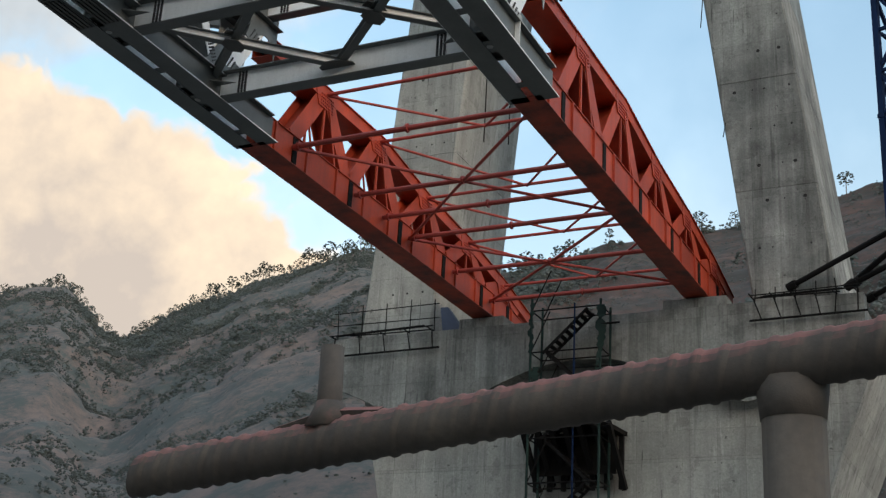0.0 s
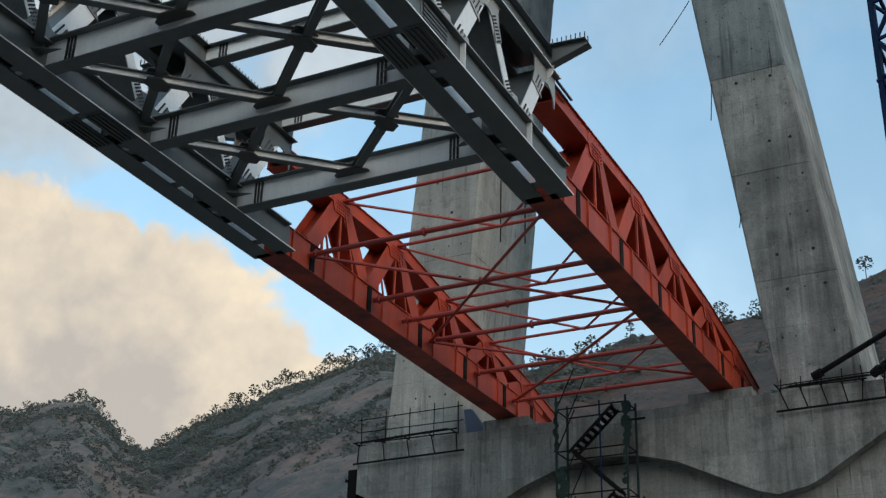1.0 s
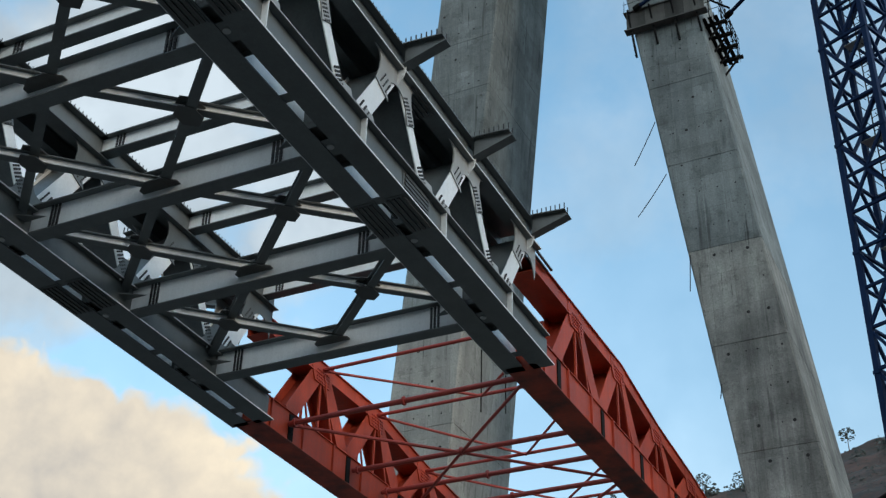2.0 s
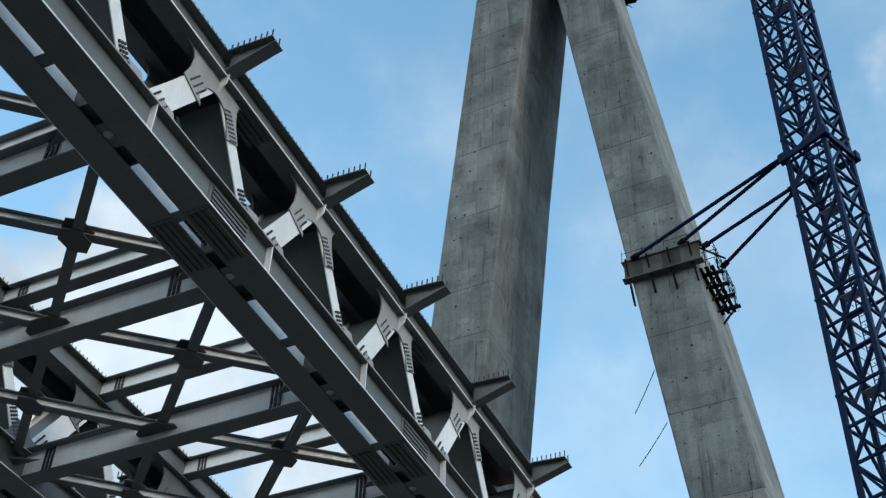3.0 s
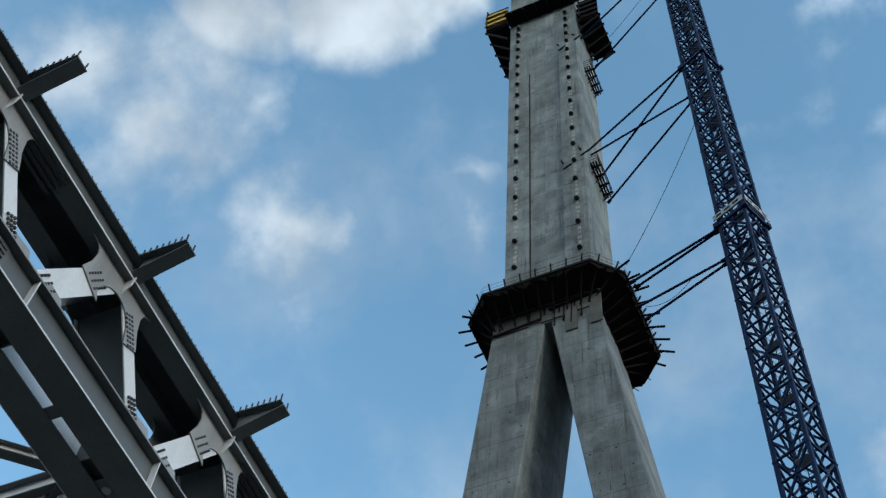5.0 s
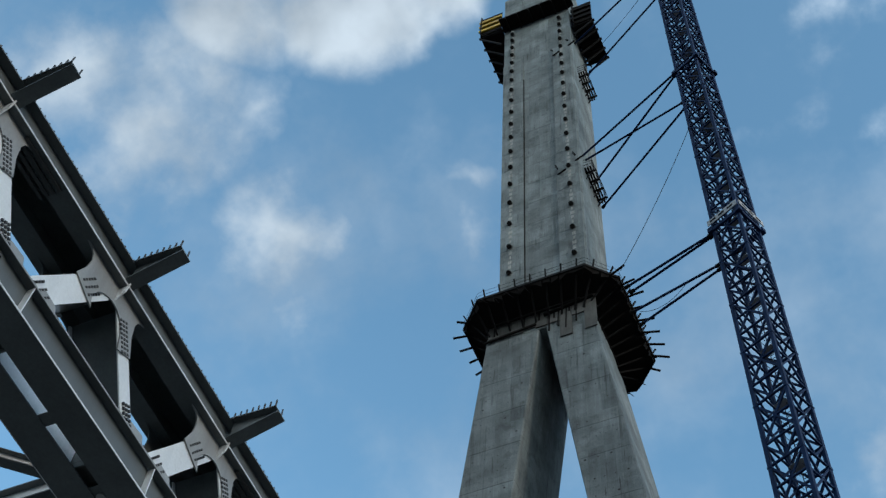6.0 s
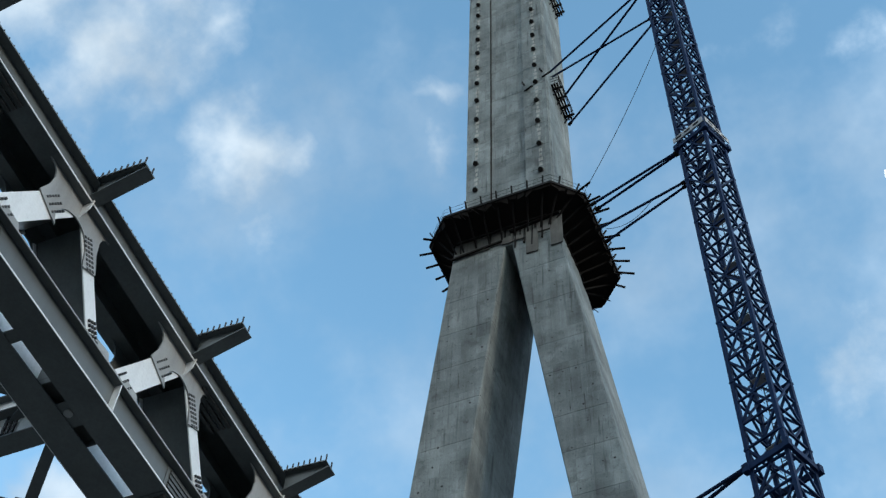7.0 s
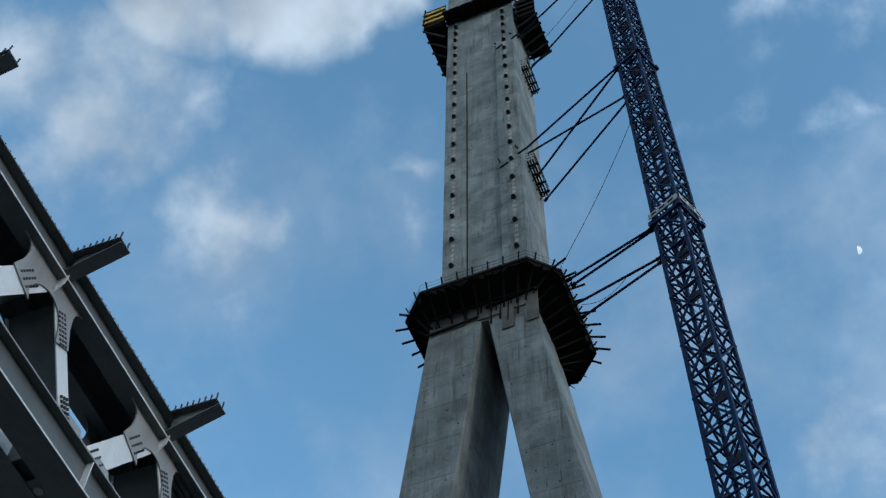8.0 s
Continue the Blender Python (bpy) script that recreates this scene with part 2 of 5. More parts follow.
    if per_object:
        info = nt.new("ShaderNodeObjectInfo")
        col = blend("MULTIPLY", 1.0, col, span(info.outputs["Random"], 0, 1, 1 - per_object, 1 + per_object))
    if per_island:
        col = blend("MULTIPLY", 1.0, col, span(geo.outputs["Random Per Island"], 0, 1, 1 - per_island, 1 + per_island))
    lk.new(col, bsdf.inputs["Base Color"])
    lk.new(span(small, 0.3, 0.7, max(0.05, rough - 0.1), min(1, rough + 0.12)), bsdf.inputs["Roughness"])
    bsdf.inputs["Metallic"].default_value = metal
    if bump:
        b = nt.new("ShaderNodeBump")
        b.inputs["Strength"].default_value, b.inputs["Distance"].default_value = bump, 0.05 / scale
        lk.new(small, b.inputs["Height"])
        lk.new(b.outputs[0], bsdf.inputs["Normal"])
    return mat


def red_dust(mat):
    """Red primer dust that lies on upward faces, in patches."""
    nt, lk = mat.node_tree.nodes, mat.node_tree.links
    bsdf = nt["Principled BSDF"]
    was = bsdf.inputs["Base Color"].links[0].from_socket
    g, sep, n = nt.new("ShaderNodeNewGeometry"), nt.new("ShaderNodeSeparateXYZ"), nt.new("ShaderNodeTexNoise")
    lk.new(g.outputs["True Normal"], sep.inputs[0])
    n.inputs["Scale"].default_value, n.inputs["Detail"].default_value = 90.0, 5.0
    lk.new(g.outputs["Position"], n.inputs["Vector"])
    s, r, m = nt.new("ShaderNodeMath"), nt.new("ShaderNodeMapRange"), nt.new("ShaderNodeMixRGB")
    s.operation = "ADD"
    lk.new(sep.outputs["Z"], s.inputs[0])
    lk.new(n.outputs["Fac"], s.inputs[1])
    lk.new(s.outputs[0], r.inputs["Value"])
    r.inputs["From Min"].default_value, r.inputs["From Max"].default_value, r.inputs["To Max"].default_value = 0.85, 1.3, 0.9
    lk.new(r.outputs[0], m.inputs["Fac"])
    lk.new(was, m.inputs["Color1"])
    m.inputs["Color2"].default_value = (0.23, 0.1, 0.092, 1)
    lk.new(m.outputs[0], bsdf.inputs["Base Color"])


CONCRETE = surface("board_marked_concrete", (0.25, 0.285, 0.285), 0.88, vary=0.5, scale=0.8, second=(0.135, 0.157, 0.158), streak=0.4, bump=0.3, per_object=0.1, boards=0.24)
# lighter copy of the concrete: brightness of the low pours put into the colour
LIGHTENED = surface("lightened_pale_concrete", (0.40, 0.405, 0.375), 0.88, vary=0.4, scale=0.8, second=(0.27, 0.28, 0.265), streak=0.4, bump=0.25, per_object=0.08, boards=0.12)
BEAM = surface("stained_beam_concrete", (0.36, 0.37, 0.345), 0.88, vary=0.5, scale=0.85, second=(0.18, 0.188, 0.178), streak=0.75, bump=0.3, per_object=0.08, boards=0.22)
# grey girder paint in lit and shaded tones: light put into the colour
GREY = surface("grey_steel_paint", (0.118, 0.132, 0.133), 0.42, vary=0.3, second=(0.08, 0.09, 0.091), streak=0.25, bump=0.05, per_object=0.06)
PALE = surface("lit_grey_steel_paint", (0.80, 0.83, 0.84), 0.36, vary=0.14, second=(0.66, 0.685, 0.70), streak=0.15, bump=0.05, per_object=0.07)
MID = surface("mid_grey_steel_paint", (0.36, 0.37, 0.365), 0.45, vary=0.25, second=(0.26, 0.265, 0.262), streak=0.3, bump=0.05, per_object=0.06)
BOLT = surface("dull_bolt_steel", (0.035, 0.036, 0.038), 0.6, vary=0.2)
RED = surface("red_oxide_paint", (0.50, 0.06, 0.02), 0.5, vary=0.42, second=(0.30, 0.034, 0.015), streak=0.4, bump=0.06, per_object=0.08)
# dark patches: stains, and the underside's shade put into the colour
REDUNDER = surface("stained_shaded_red_paint", (0.46, 0.06, 0.026), 0.55, vary=0.5, scale=2.6, second=(0.10, 0.02, 0.015), bump=0.1, per_object=0.1)
REDPIPE = surface("dark_red_paint", (0.40, 0.05, 0.035), 0.5, vary=0.3, second=(0.22, 0.035, 0.03), bump=0.05)
NAVY = surface("navy_blue_paint", (0.005, 0.022, 0.075), 0.7, vary=0.3, second=(0.004, 0.013, 0.042), bump=0.05)
NAVY.node_tree.nodes["Principled BSDF"].inputs["Specular IOR Level"].default_value = 0.15
# darkest tone of the girder's grey: shade put into the colour
DARK = surface("shaded_grey_steel_paint", (0.075, 0.078, 0.075), 0.5, vary=0.35, second=(0.045, 0.045, 0.043), bump=0.05, per_object=0.1)
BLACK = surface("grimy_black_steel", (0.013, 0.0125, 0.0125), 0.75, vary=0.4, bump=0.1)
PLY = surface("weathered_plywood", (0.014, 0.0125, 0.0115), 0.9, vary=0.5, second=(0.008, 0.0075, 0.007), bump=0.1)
RUST = surface("rusty_reinforcing_steel", (0.06, 0.053, 0.048), 0.85, vary=0.5, scale=40, second=(0.10, 0.088, 0.076), bump=0.25, grain=5)
red_dust(RUST)
FORM = surface("weathered_form_board", (0.12, 0.12, 0.112), 0.9, vary=0.5, second=(0.05, 0.05, 0.046), streak=0.5, bump=0.1, per_object=0.3)
YELLOW = surface("yellow_form_timber", (0.55, 0.36, 0.03), 0.6, vary=0.3)
GREEN = surface("green_safety_net", (0.01, 0.035, 0.03), 0.9, vary=0.4)
BLUE = surface("blue_tarpaulin", (0.06, 0.085, 0.14), 0.7, vary=0.4)
WHITE = surface("white_board_paint", (0.36, 0.38, 0.40), 0.6, vary=0.2)
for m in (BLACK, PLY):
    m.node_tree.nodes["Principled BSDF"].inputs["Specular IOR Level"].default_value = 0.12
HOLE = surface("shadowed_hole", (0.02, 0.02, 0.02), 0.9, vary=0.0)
BARK = surface("pine_bark", (0.09, 0.065, 0.05), 0.9, vary=0.3, bump=0)
LEAF = surface("pine_needles", (0.044, 0.058, 0.05), 0.9, vary=0.4, second=(0.033, 0.044, 0.04), bump=0, per_island=0.35)
# blue in the scrub's green is distance haze put into the colour
SCRUB = surface("hill_scrub", (0.05, 0.067, 0.066), 0.95, vary=0.5, scale=0.05, second=(0.066, 0.077, 0.073), bump=0, per_island=0.2)


def hill_material():
    mat = surface("dry_hillside", (0.17, 0.115, 0.085), 0.95, vary=0.0, bump=0)
    nt, lk = mat.node_tree.nodes, mat.node_tree.links
    bsdf = nt["Principled BSDF"]
    geo = nt.new("ShaderNodeNewGeometry")

    def noise_at(s, d, r):
        n = nt.new("ShaderNodeTexNoise")
        n.inputs["Scale"].default_value, n.inputs["Detail"].default_value, n.inputs["Roughness"].default_value = s, d, r
        lk.new(geo.outputs["Position"], n.inputs["Vector"])
        return n.outputs["Fac"]
    ramp = nt.new("ShaderNodeValToRGB")
    e = ramp.color_ramp.elements
    e[0].position, e[0].color = 0.46, (0.044, 0.056, 0.056, 1)
    e[1].position, e[1].color = 0.58, (0.122, 0.093, 0.085, 1)
    for p, c in ((0.488, (0.058, 0.063, 0.062, 1)), (0.508, (0.08, 0.071, 0.068, 1)), (0.54, (0.098, 0.08, 0.075, 1))):
        x = e.new(p)
        x.color = c
    mixn = nt.new("ShaderNodeMath")
    mixn.operation = "MULTIPLY_ADD"
    lk.new(noise_at(0.017, 10, 0.7), mixn.inputs[0])
    mixn.inputs[1].default_value = 0.4
    half = nt.new("ShaderNodeMath")
    half.operation = "MULTIPLY"
    lk.new(noise_at(0.16, 9, 0.8), half.inputs[0])
    half.inputs[1].default_value = 0.6
    lk.new(half.outputs[0], mixn.inputs[2])
    lk.new(mixn.outputs[0], ramp.inputs["Fac"])
    # redder soil on the hill beyond the pylon, the valley floor paler
    def blend(fac, a, colour, kind):
        m = nt.new("ShaderNodeMixRGB")
        m.blend_type = kind
        lk.new(fac, m.inputs["Fac"])
        lk.new(a, m.inputs["Color1"])
        m.inputs["Color2"].default_value = (*colour, 1)
        return m.outputs[0]

    def span(v, a, b):
        r = nt.new("ShaderNodeMapRange")
        r.interpolation_type = "SMOOTHSTEP"
        lk.new(v, r.inputs["Value"])
        r.inputs["From Min"].default_value, r.inputs["From Max"].default_value = a, b
        return r.outputs[0]
    sep, far = nt.new("ShaderNodeSeparateXYZ"), nt.new("ShaderNodeVectorMath")
    far.operation = "LENGTH"
    lk.new(geo.outputs["Position"], sep.inputs[0])
    lk.new(geo.outputs["Position"], far.inputs[0])
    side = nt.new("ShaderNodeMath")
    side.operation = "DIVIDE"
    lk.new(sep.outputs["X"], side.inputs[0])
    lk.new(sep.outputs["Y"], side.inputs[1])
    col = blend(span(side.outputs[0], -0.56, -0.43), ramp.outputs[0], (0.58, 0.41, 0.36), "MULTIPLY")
    # unseen floor, its tone chosen to bounce light up under the girder
    col = blend(span(far.outputs["Value"], 96, 80), col, (0.12, 0.115, 0.106), "MIX")
    lk.new(col, bsdf.inputs["Base Color"])
    return mat


HILL = hill_material()


# ------------------------------------------------------------------ mesh helpers
class Geo:
    """Collects faces of one part."""

    def __init__(self):
        self.v, self.f = [], []

    def add(self, verts, faces):
        n = len(self.v)
        self.v += [tuple(p) for p in verts]
        self.f += [tuple(i + n for i in f) for f in faces]
        return self

    def box(self, a, b):
        (x0, y0, z0), (x1, y1, z1) = a, b
        return self.hexa([(x0, y0, z0), (x1, y0, z0), (x1, y1, z0), (x0, y1, z0), (x0, y0, z1), (x1, y0, z1), (x1, y1, z1), (x0, y1, z1)])

    def hexa(self, p):
        return self.add(p, [(3, 2, 1, 0), (4, 5, 6, 7), (0, 1, 5, 4), (1, 2, 6, 5), (2, 3, 7, 6), (3, 0, 4, 7)])

    def bar(self, p, q, w, h, side=(1, 0, 0), shift=(0, 0)):
        """A square bar from p to q, w wide along side and h deep; shift moves it in its section."""
        p, q = Vector(p), Vector(q)
        d = (q - p).normalized()
        s = Vector(side)
        s = (s - d * s.dot(d)).normalized()
        u = d.cross(s)
        o = s * shift[0] + u * shift[1]
        c = [s * (w / 2) * i + u * (h / 2) * j + o for i, j in ((-1, -1), (1, -1), (1, 1), (-1, 1))]
        return self.hexa([p + k for k in c] + [q + k for k in c])

    def ibeam(self, p, q, depth, width, side=(1, 0, 0), tf=0.04, tw=0.03):
        """Flanges are width wide along side; the web stands between them."""
        for s in (-1, 1):
            self.bar(p, q, width, tf, side, (0, s * (depth - tf) / 2))
        return self.bar(p, q, tw, depth - 2 * tf, side)

    def tube(self, p, q, r, n=8, r2=None):
        p, q = Vector(p), Vector(q)
        d = (q - p).normalized()
        s = d.orthogonal().normalized()
        u = d.cross(s)
        r2 = r if r2 is None else r2
        ring = [s * math.cos(2 * math.pi * i / n) + u * math.sin(2 * math.pi * i / n) for i in range(n)]
        return self.add([p + k * r for k in ring] + [q + k * r2 for k in ring],
                        [(i, (i + 1) % n, n + (i + 1) % n, n + i) for i in range(n)] + [tuple(range(n))[::-1], tuple(range(n, 2 * n))])

    def prism(self, outline, axis, a, b):
        """Extrudes an outline (pairs of the two other coordinates) along axis from a to b."""
        def at(u, v, w):
            return {"x": (w, u, v), "y": (u, w, v), "z": (u, v, w)}[axis]
        n = len(outline)
        return self.add([at(u, v, a) for u, v in outline] + [at(u, v, b) for u, v in outline],
                        [tuple(range(n))[::-1], tuple(range(n, 2 * n))] + [(i, (i + 1) % n, n + (i + 1) % n, n + i) for i in range(n)])


def mesh_of(name, geo, material, smooth=False):
    me = bpy.data.meshes.new(name)
    me.from_pydata(geo.v, [], geo.f)
    bm = bmesh.new()
    bm.from_mesh(me)
    bmesh.ops.recalc_face_normals(bm, faces=bm.faces)
    bm.to_mesh(me)
    bm.free()
    me.materials.append(material)
    if smooth:
        me.shade_smooth()
    return me


def part(name, geo, material, parent=None, label="", smooth=False):
    """Links a Geo, or a finished mesh, as one mesh object, under a thing where parent is given."""
    me = geo if isinstance(geo, bpy.types.Mesh) else mesh_of(name, geo, material, smooth)
    ob = new(name, me)
    if parent is not None:
        ob.parent = parent
    if label:
        tagged(ob, label)
    return ob


def thing(name, label, category, group="", kind="", at=(0, 0, 0)):
    ob = new(name)
    ob.location = at
    return tagged(ob, label, category, group, kind)


# ------------------------------------------------------------------ ground and hills
RIDGE = [(-180, 14), (-120, 15), (-80, 16.5), (-60, 17.2), (-52, 16.4), (-46.2, 16.8), (-44.9, 17.4), (-43.5, 17.7), (-42.4, 17.0), (-41.8, 16.3), (-40.8, 15.9),
         (-39.9, 16.2), (-39, 17.0), (-37.8, 17.7), (-36.6, 18.2), (-35.4, 19.0), (-33.7, 19.6), (-32.4, 20.1), (-31.6, 20.4), (-30.6, 20.8), (-27, 20.9), (-23.7, 20.1),
         (-21.1, 20.7), (-19, 21.6), (-14.9, 22.0), (-13.3, 22.3), (-8.5, 23.6), (-6.5, 24.0), (0, 24.5), (20, 21), (60, 18), (120, 15), (180, 14)]


def lerp_table(table, x):
    for (a, u), (b, v) in zip(table, table[1:]):
        if a <= x <= b:
            s = (x - a) / (b - a)
            return u + (v - u) * s
    return table[-1][1]


def ridge_distance(az):
    return lerp_table([(-180, 1000), (-46, 1250), (-30, 1050), (-24, 760), (0, 680), (60, 800), (180, 1000)], az)


SPUR = [(-44, 7.0), (-36.3, 11.4), (-34.4, 12.6), (-32.9, 13.6), (-31.7, 14.3), (-30, 14.8), (-26, 15.0), (-18, 13.0), (-8, 9.0), (0, 6.0)]


def ground_height(az, r):
    h = slope_height(az, r)
    # a low spur that runs down behind the pier
    if -43.9 < az < -0.1 and 95 < r < 260:
        k = (r - 95) / 75 if r < 170 else 1 - (r - 170) / 90
        x, y = r * math.sin(radians(az)), r * math.cos(radians(az))
        h = max(h, math.tan(radians(lerp_table(SPUR, az))) * 170 * k ** 0.85 + noise.fractal((x * 0.05, y * 0.05, 7.0), 1.0, 2.0, 4) * 1.6 * k)
    return h


def slope_height(az, r):
    top, far = math.tan(radians(lerp_table(RIDGE, az))), ridge_distance(az)
    near = 95.0
    x, y = r * math.sin(radians(az)), r * math.cos(radians(az))
    if r <= near:
        return 0.0
    u = (r - near) / (far - near)
    rough = noise.fractal((x * 0.006, y * 0.006, 0.3), 1.0, 2.1, 6)
    gully = 1 - abs(noise.noise((x * 0.0045 + 5, y * 0.0045, 2.0)))
    if u <= 1:
        swell = math.sin(math.pi * min(1, u)) ** 0.8
        return top * far * u ** 1.15 + (rough * 0.028 * far + (gully - 0.75) * 0.05 * far) * swell * 0.6 + (rough * 2.5 + noise.fractal((x * 0.03, y * 0.03, 1.0), 1.0, 2.1, 5) * 3.5) * min(1, u * 3)
    return top * far * max(0.1, 1 - (u - 1) * 1.3) - 20 * (u - 1)


def build_ground():
    azs = []
    a = -180.0
    while a < 179.99:
        azs.append(a)
        a += 0.22 if -52 <= a < 4 else (1.0 if -80 <= a < 30 else 4.0)
    us = [0.0, 6, 20, 50, 95]
    v, f = [], []
    rel = [0.01, 0.02, 0.03, 0.045, 0.06] + [0.06 + 0.94 * (i / 130) for i in range(1, 131)] + [1.03, 1.08, 1.2, 1.5, 2.2, 3.5]
    for az in azs:
        far = ridge_distance(az)
        rs = us[1:] + [95 + (far - 95) * k for k in rel]
        for r in rs:
            v.append((r * math.sin(radians(az)), r * math.cos(radians(az)), ground_height(az, r)))
    n, m = len(azs), len(us) - 1 + len(rel)
    v.append((0, 0, 0))
    for i in range(n):
        j = (i + 1) % n
        f.append((n * m, j * m, i * m))
        for k in range(m - 1):
            f.append((i * m + k, j * m + k, j * m + k + 1, i * m + k + 1))
    me = bpy.data.meshes.new("ground")
    me.from_pydata(v, [], f)
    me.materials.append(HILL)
    me.shade_smooth()
    return tagged(new("ground", me), "steep dry brown Himalayan hillsides with scattered scrub above a valley floor", "hillside", kind="structure")


build_ground()


# ------------------------------------------------------------------ pylon
FRONT = 56.5


def leg_left(z):
    return (-33.0 + 0.0805 * (z - 21.7), -29.02 + 0.0863 * (z - 21.5) + 0.017 * max(0.0, z - 70.6))


def leg_right(z):
    return (-12.74 - 0.1265 * (z - 21.8), -8.95 - 0.1225 * (z - 21.8))


def shaft_edges(z):
    return (-26.15 - 0.0172 * (z - 101), -17.82 - 0.0057 * (z - 101))


def lift(parent, edges, z0, z1, front, back, name="concrete_lift"):
    """One pour of concrete, with bevelled edges, a recessed joint at its foot."""
    (a0, b0), (a1, b1) = edges(z0 + 0.03), edges(z1)
    c, g = 0.09, Geo()

    def ring(a, b, z, inset=0.0):
        a, b, y0, y1 = a + inset, b - inset, front + inset, back - inset
        return [(a + c, y0, z), (b - c, y0, z), (b, y0 + c, z), (b, y1 - c, z), (b - c, y1, z), (a + c, y1, z), (a, y1 - c, z), (a, y0 + c, z)]
    (aj, bj) = edges(z0)
    levels = [ring(aj, bj, z0, 0.025), ring(a0, b0, z0 + 0.03, 0.025), ring(a0, b0, z0 + 0.04), ring(a1, b1, z1)]
    verts = [p for lv in levels for p in lv]
    faces = [tuple(range(8))[::-1], tuple(range(24, 32))]
    for k in range(3):
        faces += [(k * 8 + i, k * 8 + (i + 1) % 8, k * 8 + 8 + (i + 1) % 8, k * 8 + 8 + i) for i in range(8)]
    g.add(verts, faces)
    # pours below 38.6 m take the paler concretes, brightness set by colour
    return part(name, g, CONCRETE if z1 > 38.6 else LIGHTENED if edges is leg_left else BEAM, parent)


def tie_holes(parent, edges, z0, z1, front, step=2.05):
    """Dark discs that paint the shade inside the small holes the formwork's ties leave."""
    g, rnd = Geo(), random.Random(int(z0 * 7 + edges(z0)[0] * 3))
    z = z0 + 0.8
    while z < z1:
        a, b = edges(z)
        for u in (0.16, 0.38, 0.62, 0.84):
            if rnd.random() < 0.72:
                x = a + (b - a) * u + rnd.uniform(-0.22, 0.22)
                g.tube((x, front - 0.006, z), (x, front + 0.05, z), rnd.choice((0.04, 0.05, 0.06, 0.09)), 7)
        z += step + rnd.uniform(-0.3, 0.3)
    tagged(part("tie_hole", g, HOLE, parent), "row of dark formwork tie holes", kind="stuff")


pylon = thing("bridge_pylon", "tall unfinished A-shaped grey concrete bridge pylon with visible pour lines", "pylon", at=(-21, 60, 0))
PY = Matrix.Translation((21, -60, 0))


def under_pylon(ob):
    ob.matrix_parent_inverse = PY
    return ob


POURS_A = [21.0, 26.3, 31.4, 37.3, 43.2, 48.7, 53.8, 57.8, 64.3, 70.6, 75.0, 79.3, 83.5, 87.7, 93.4]
POURS_B = [21.0, 27.0, 32.8, 38.5, 44.2, 49.8, 55.3, 59.8, 62.3, 66.5, 70.2, 75.1, 78.6, 84.0, 89.0, 93.4]
for edges, pours in ((leg_left, POURS_A), (leg_right, POURS_B)):
    for z, z1 in zip(pours, pours[1:]):
        lift(pylon, edges, z, z1, FRONT, FRONT + 7.45)
    tie_holes(pylon, edges, pours[0], pours[-1] - 3, FRONT)
z = 93.4
while z < 176:
    under_pylon(lift(pylon, shaft_edges if z > 99 else (lambda h: (leg_left(h)[0], leg_right(h)[1])), z, z + 4.2 if z > 99 else 99.5, FRONT, FRONT + 6.2))
    z = z + 4.2 if z > 99 else 99.5
for ob in list(pylon.children):
    under_pylon(ob)

# cross beam and the pier wall below it
WAVE = [(-33.7, 18.6), (-31.3, 17.55), (-28.4, 16.45), (-26.4, 17.1), (-24.5, 18.08), (-22.6, 18.76), (-20.7, 19.0), (-18.9, 18.9), (-17.1, 18.42), (-15.4, 17.6), (-13.6, 16.75), (-12.7, 16.5), (-11.8, 16.7), (-10.3, 17.43), (-8.03, 18.8), (-7.6, 19.05)]


def wave(x):
    for i, ((a, u), (b, v)) in enumerate(zip(WAVE, WAVE[1:])):
        if a <= x <= b:
            s = (x - a) / (b - a)
            if i in (1, 11):
                s = 1 - (1 - s) ** 1.6
            elif i in (2, 12):
                s = s ** 1.5
            return u + (v - u) * s
    return WAVE[-1][1]


crossbeam = thing("pier_crossbeam", "stained grey concrete pier head beam with a scalloped lower edge", "beam", at=(-21, 55, 0))
CB = Matrix.Translation((21, -55, 0))


def crossbeam_panel(x0, x1, z_top, front, back):
    n = 30
    xs = [x0 + (x1 - x0) * i / n for i in range(n + 1)]
    g = Geo()
    v, f = [], []
    for y in (front, back):
        v += [(x, y, wave(x)) for x in xs] + [(x, y, z_top) for x in xs]
    m = n + 1
    for i in range(n):
        f += [(i, i + 1, m + i + 1, m + i), (2 * m + i, 3 * m + i, 3 * m + i + 1, 2 * m + i + 1),
              (i, 2 * m + i, 2 * m + i + 1, i + 1), (m + i, m + i + 1, 3 * m + i + 1, 3 * m + i)]
    f += [(0, m, 3 * m, 2 * m), (n, 2 * m + n, 3 * m + n, m + n)]
    return g.add(v, f)


panels = [-33.65, -27.3, -21.0, -14.6, -7.65]
for x0, x1 in zip(panels, panels[1:]):
    part("beam_panel", crossbeam_panel(x0, x1 - 0.012, 21.0, 55.0, 55.74), BEAM, crossbeam).matrix_parent_inverse = CB
part("beam_core", Geo().box((-33.4, 55.745, 18.85), (-7.9, 66, 20.99)), BEAM, crossbeam).matrix_parent_inverse = CB
for x0, x1, z1 in ((-26.75, -24.4, 21.52), (-16.5, -13.6, 21.5)):
    part("bearing_pedestal", Geo().box((x0, 55.15, 21.0), (x1, 58.5, z1)), BEAM, crossbeam).matrix_parent_inverse = CB

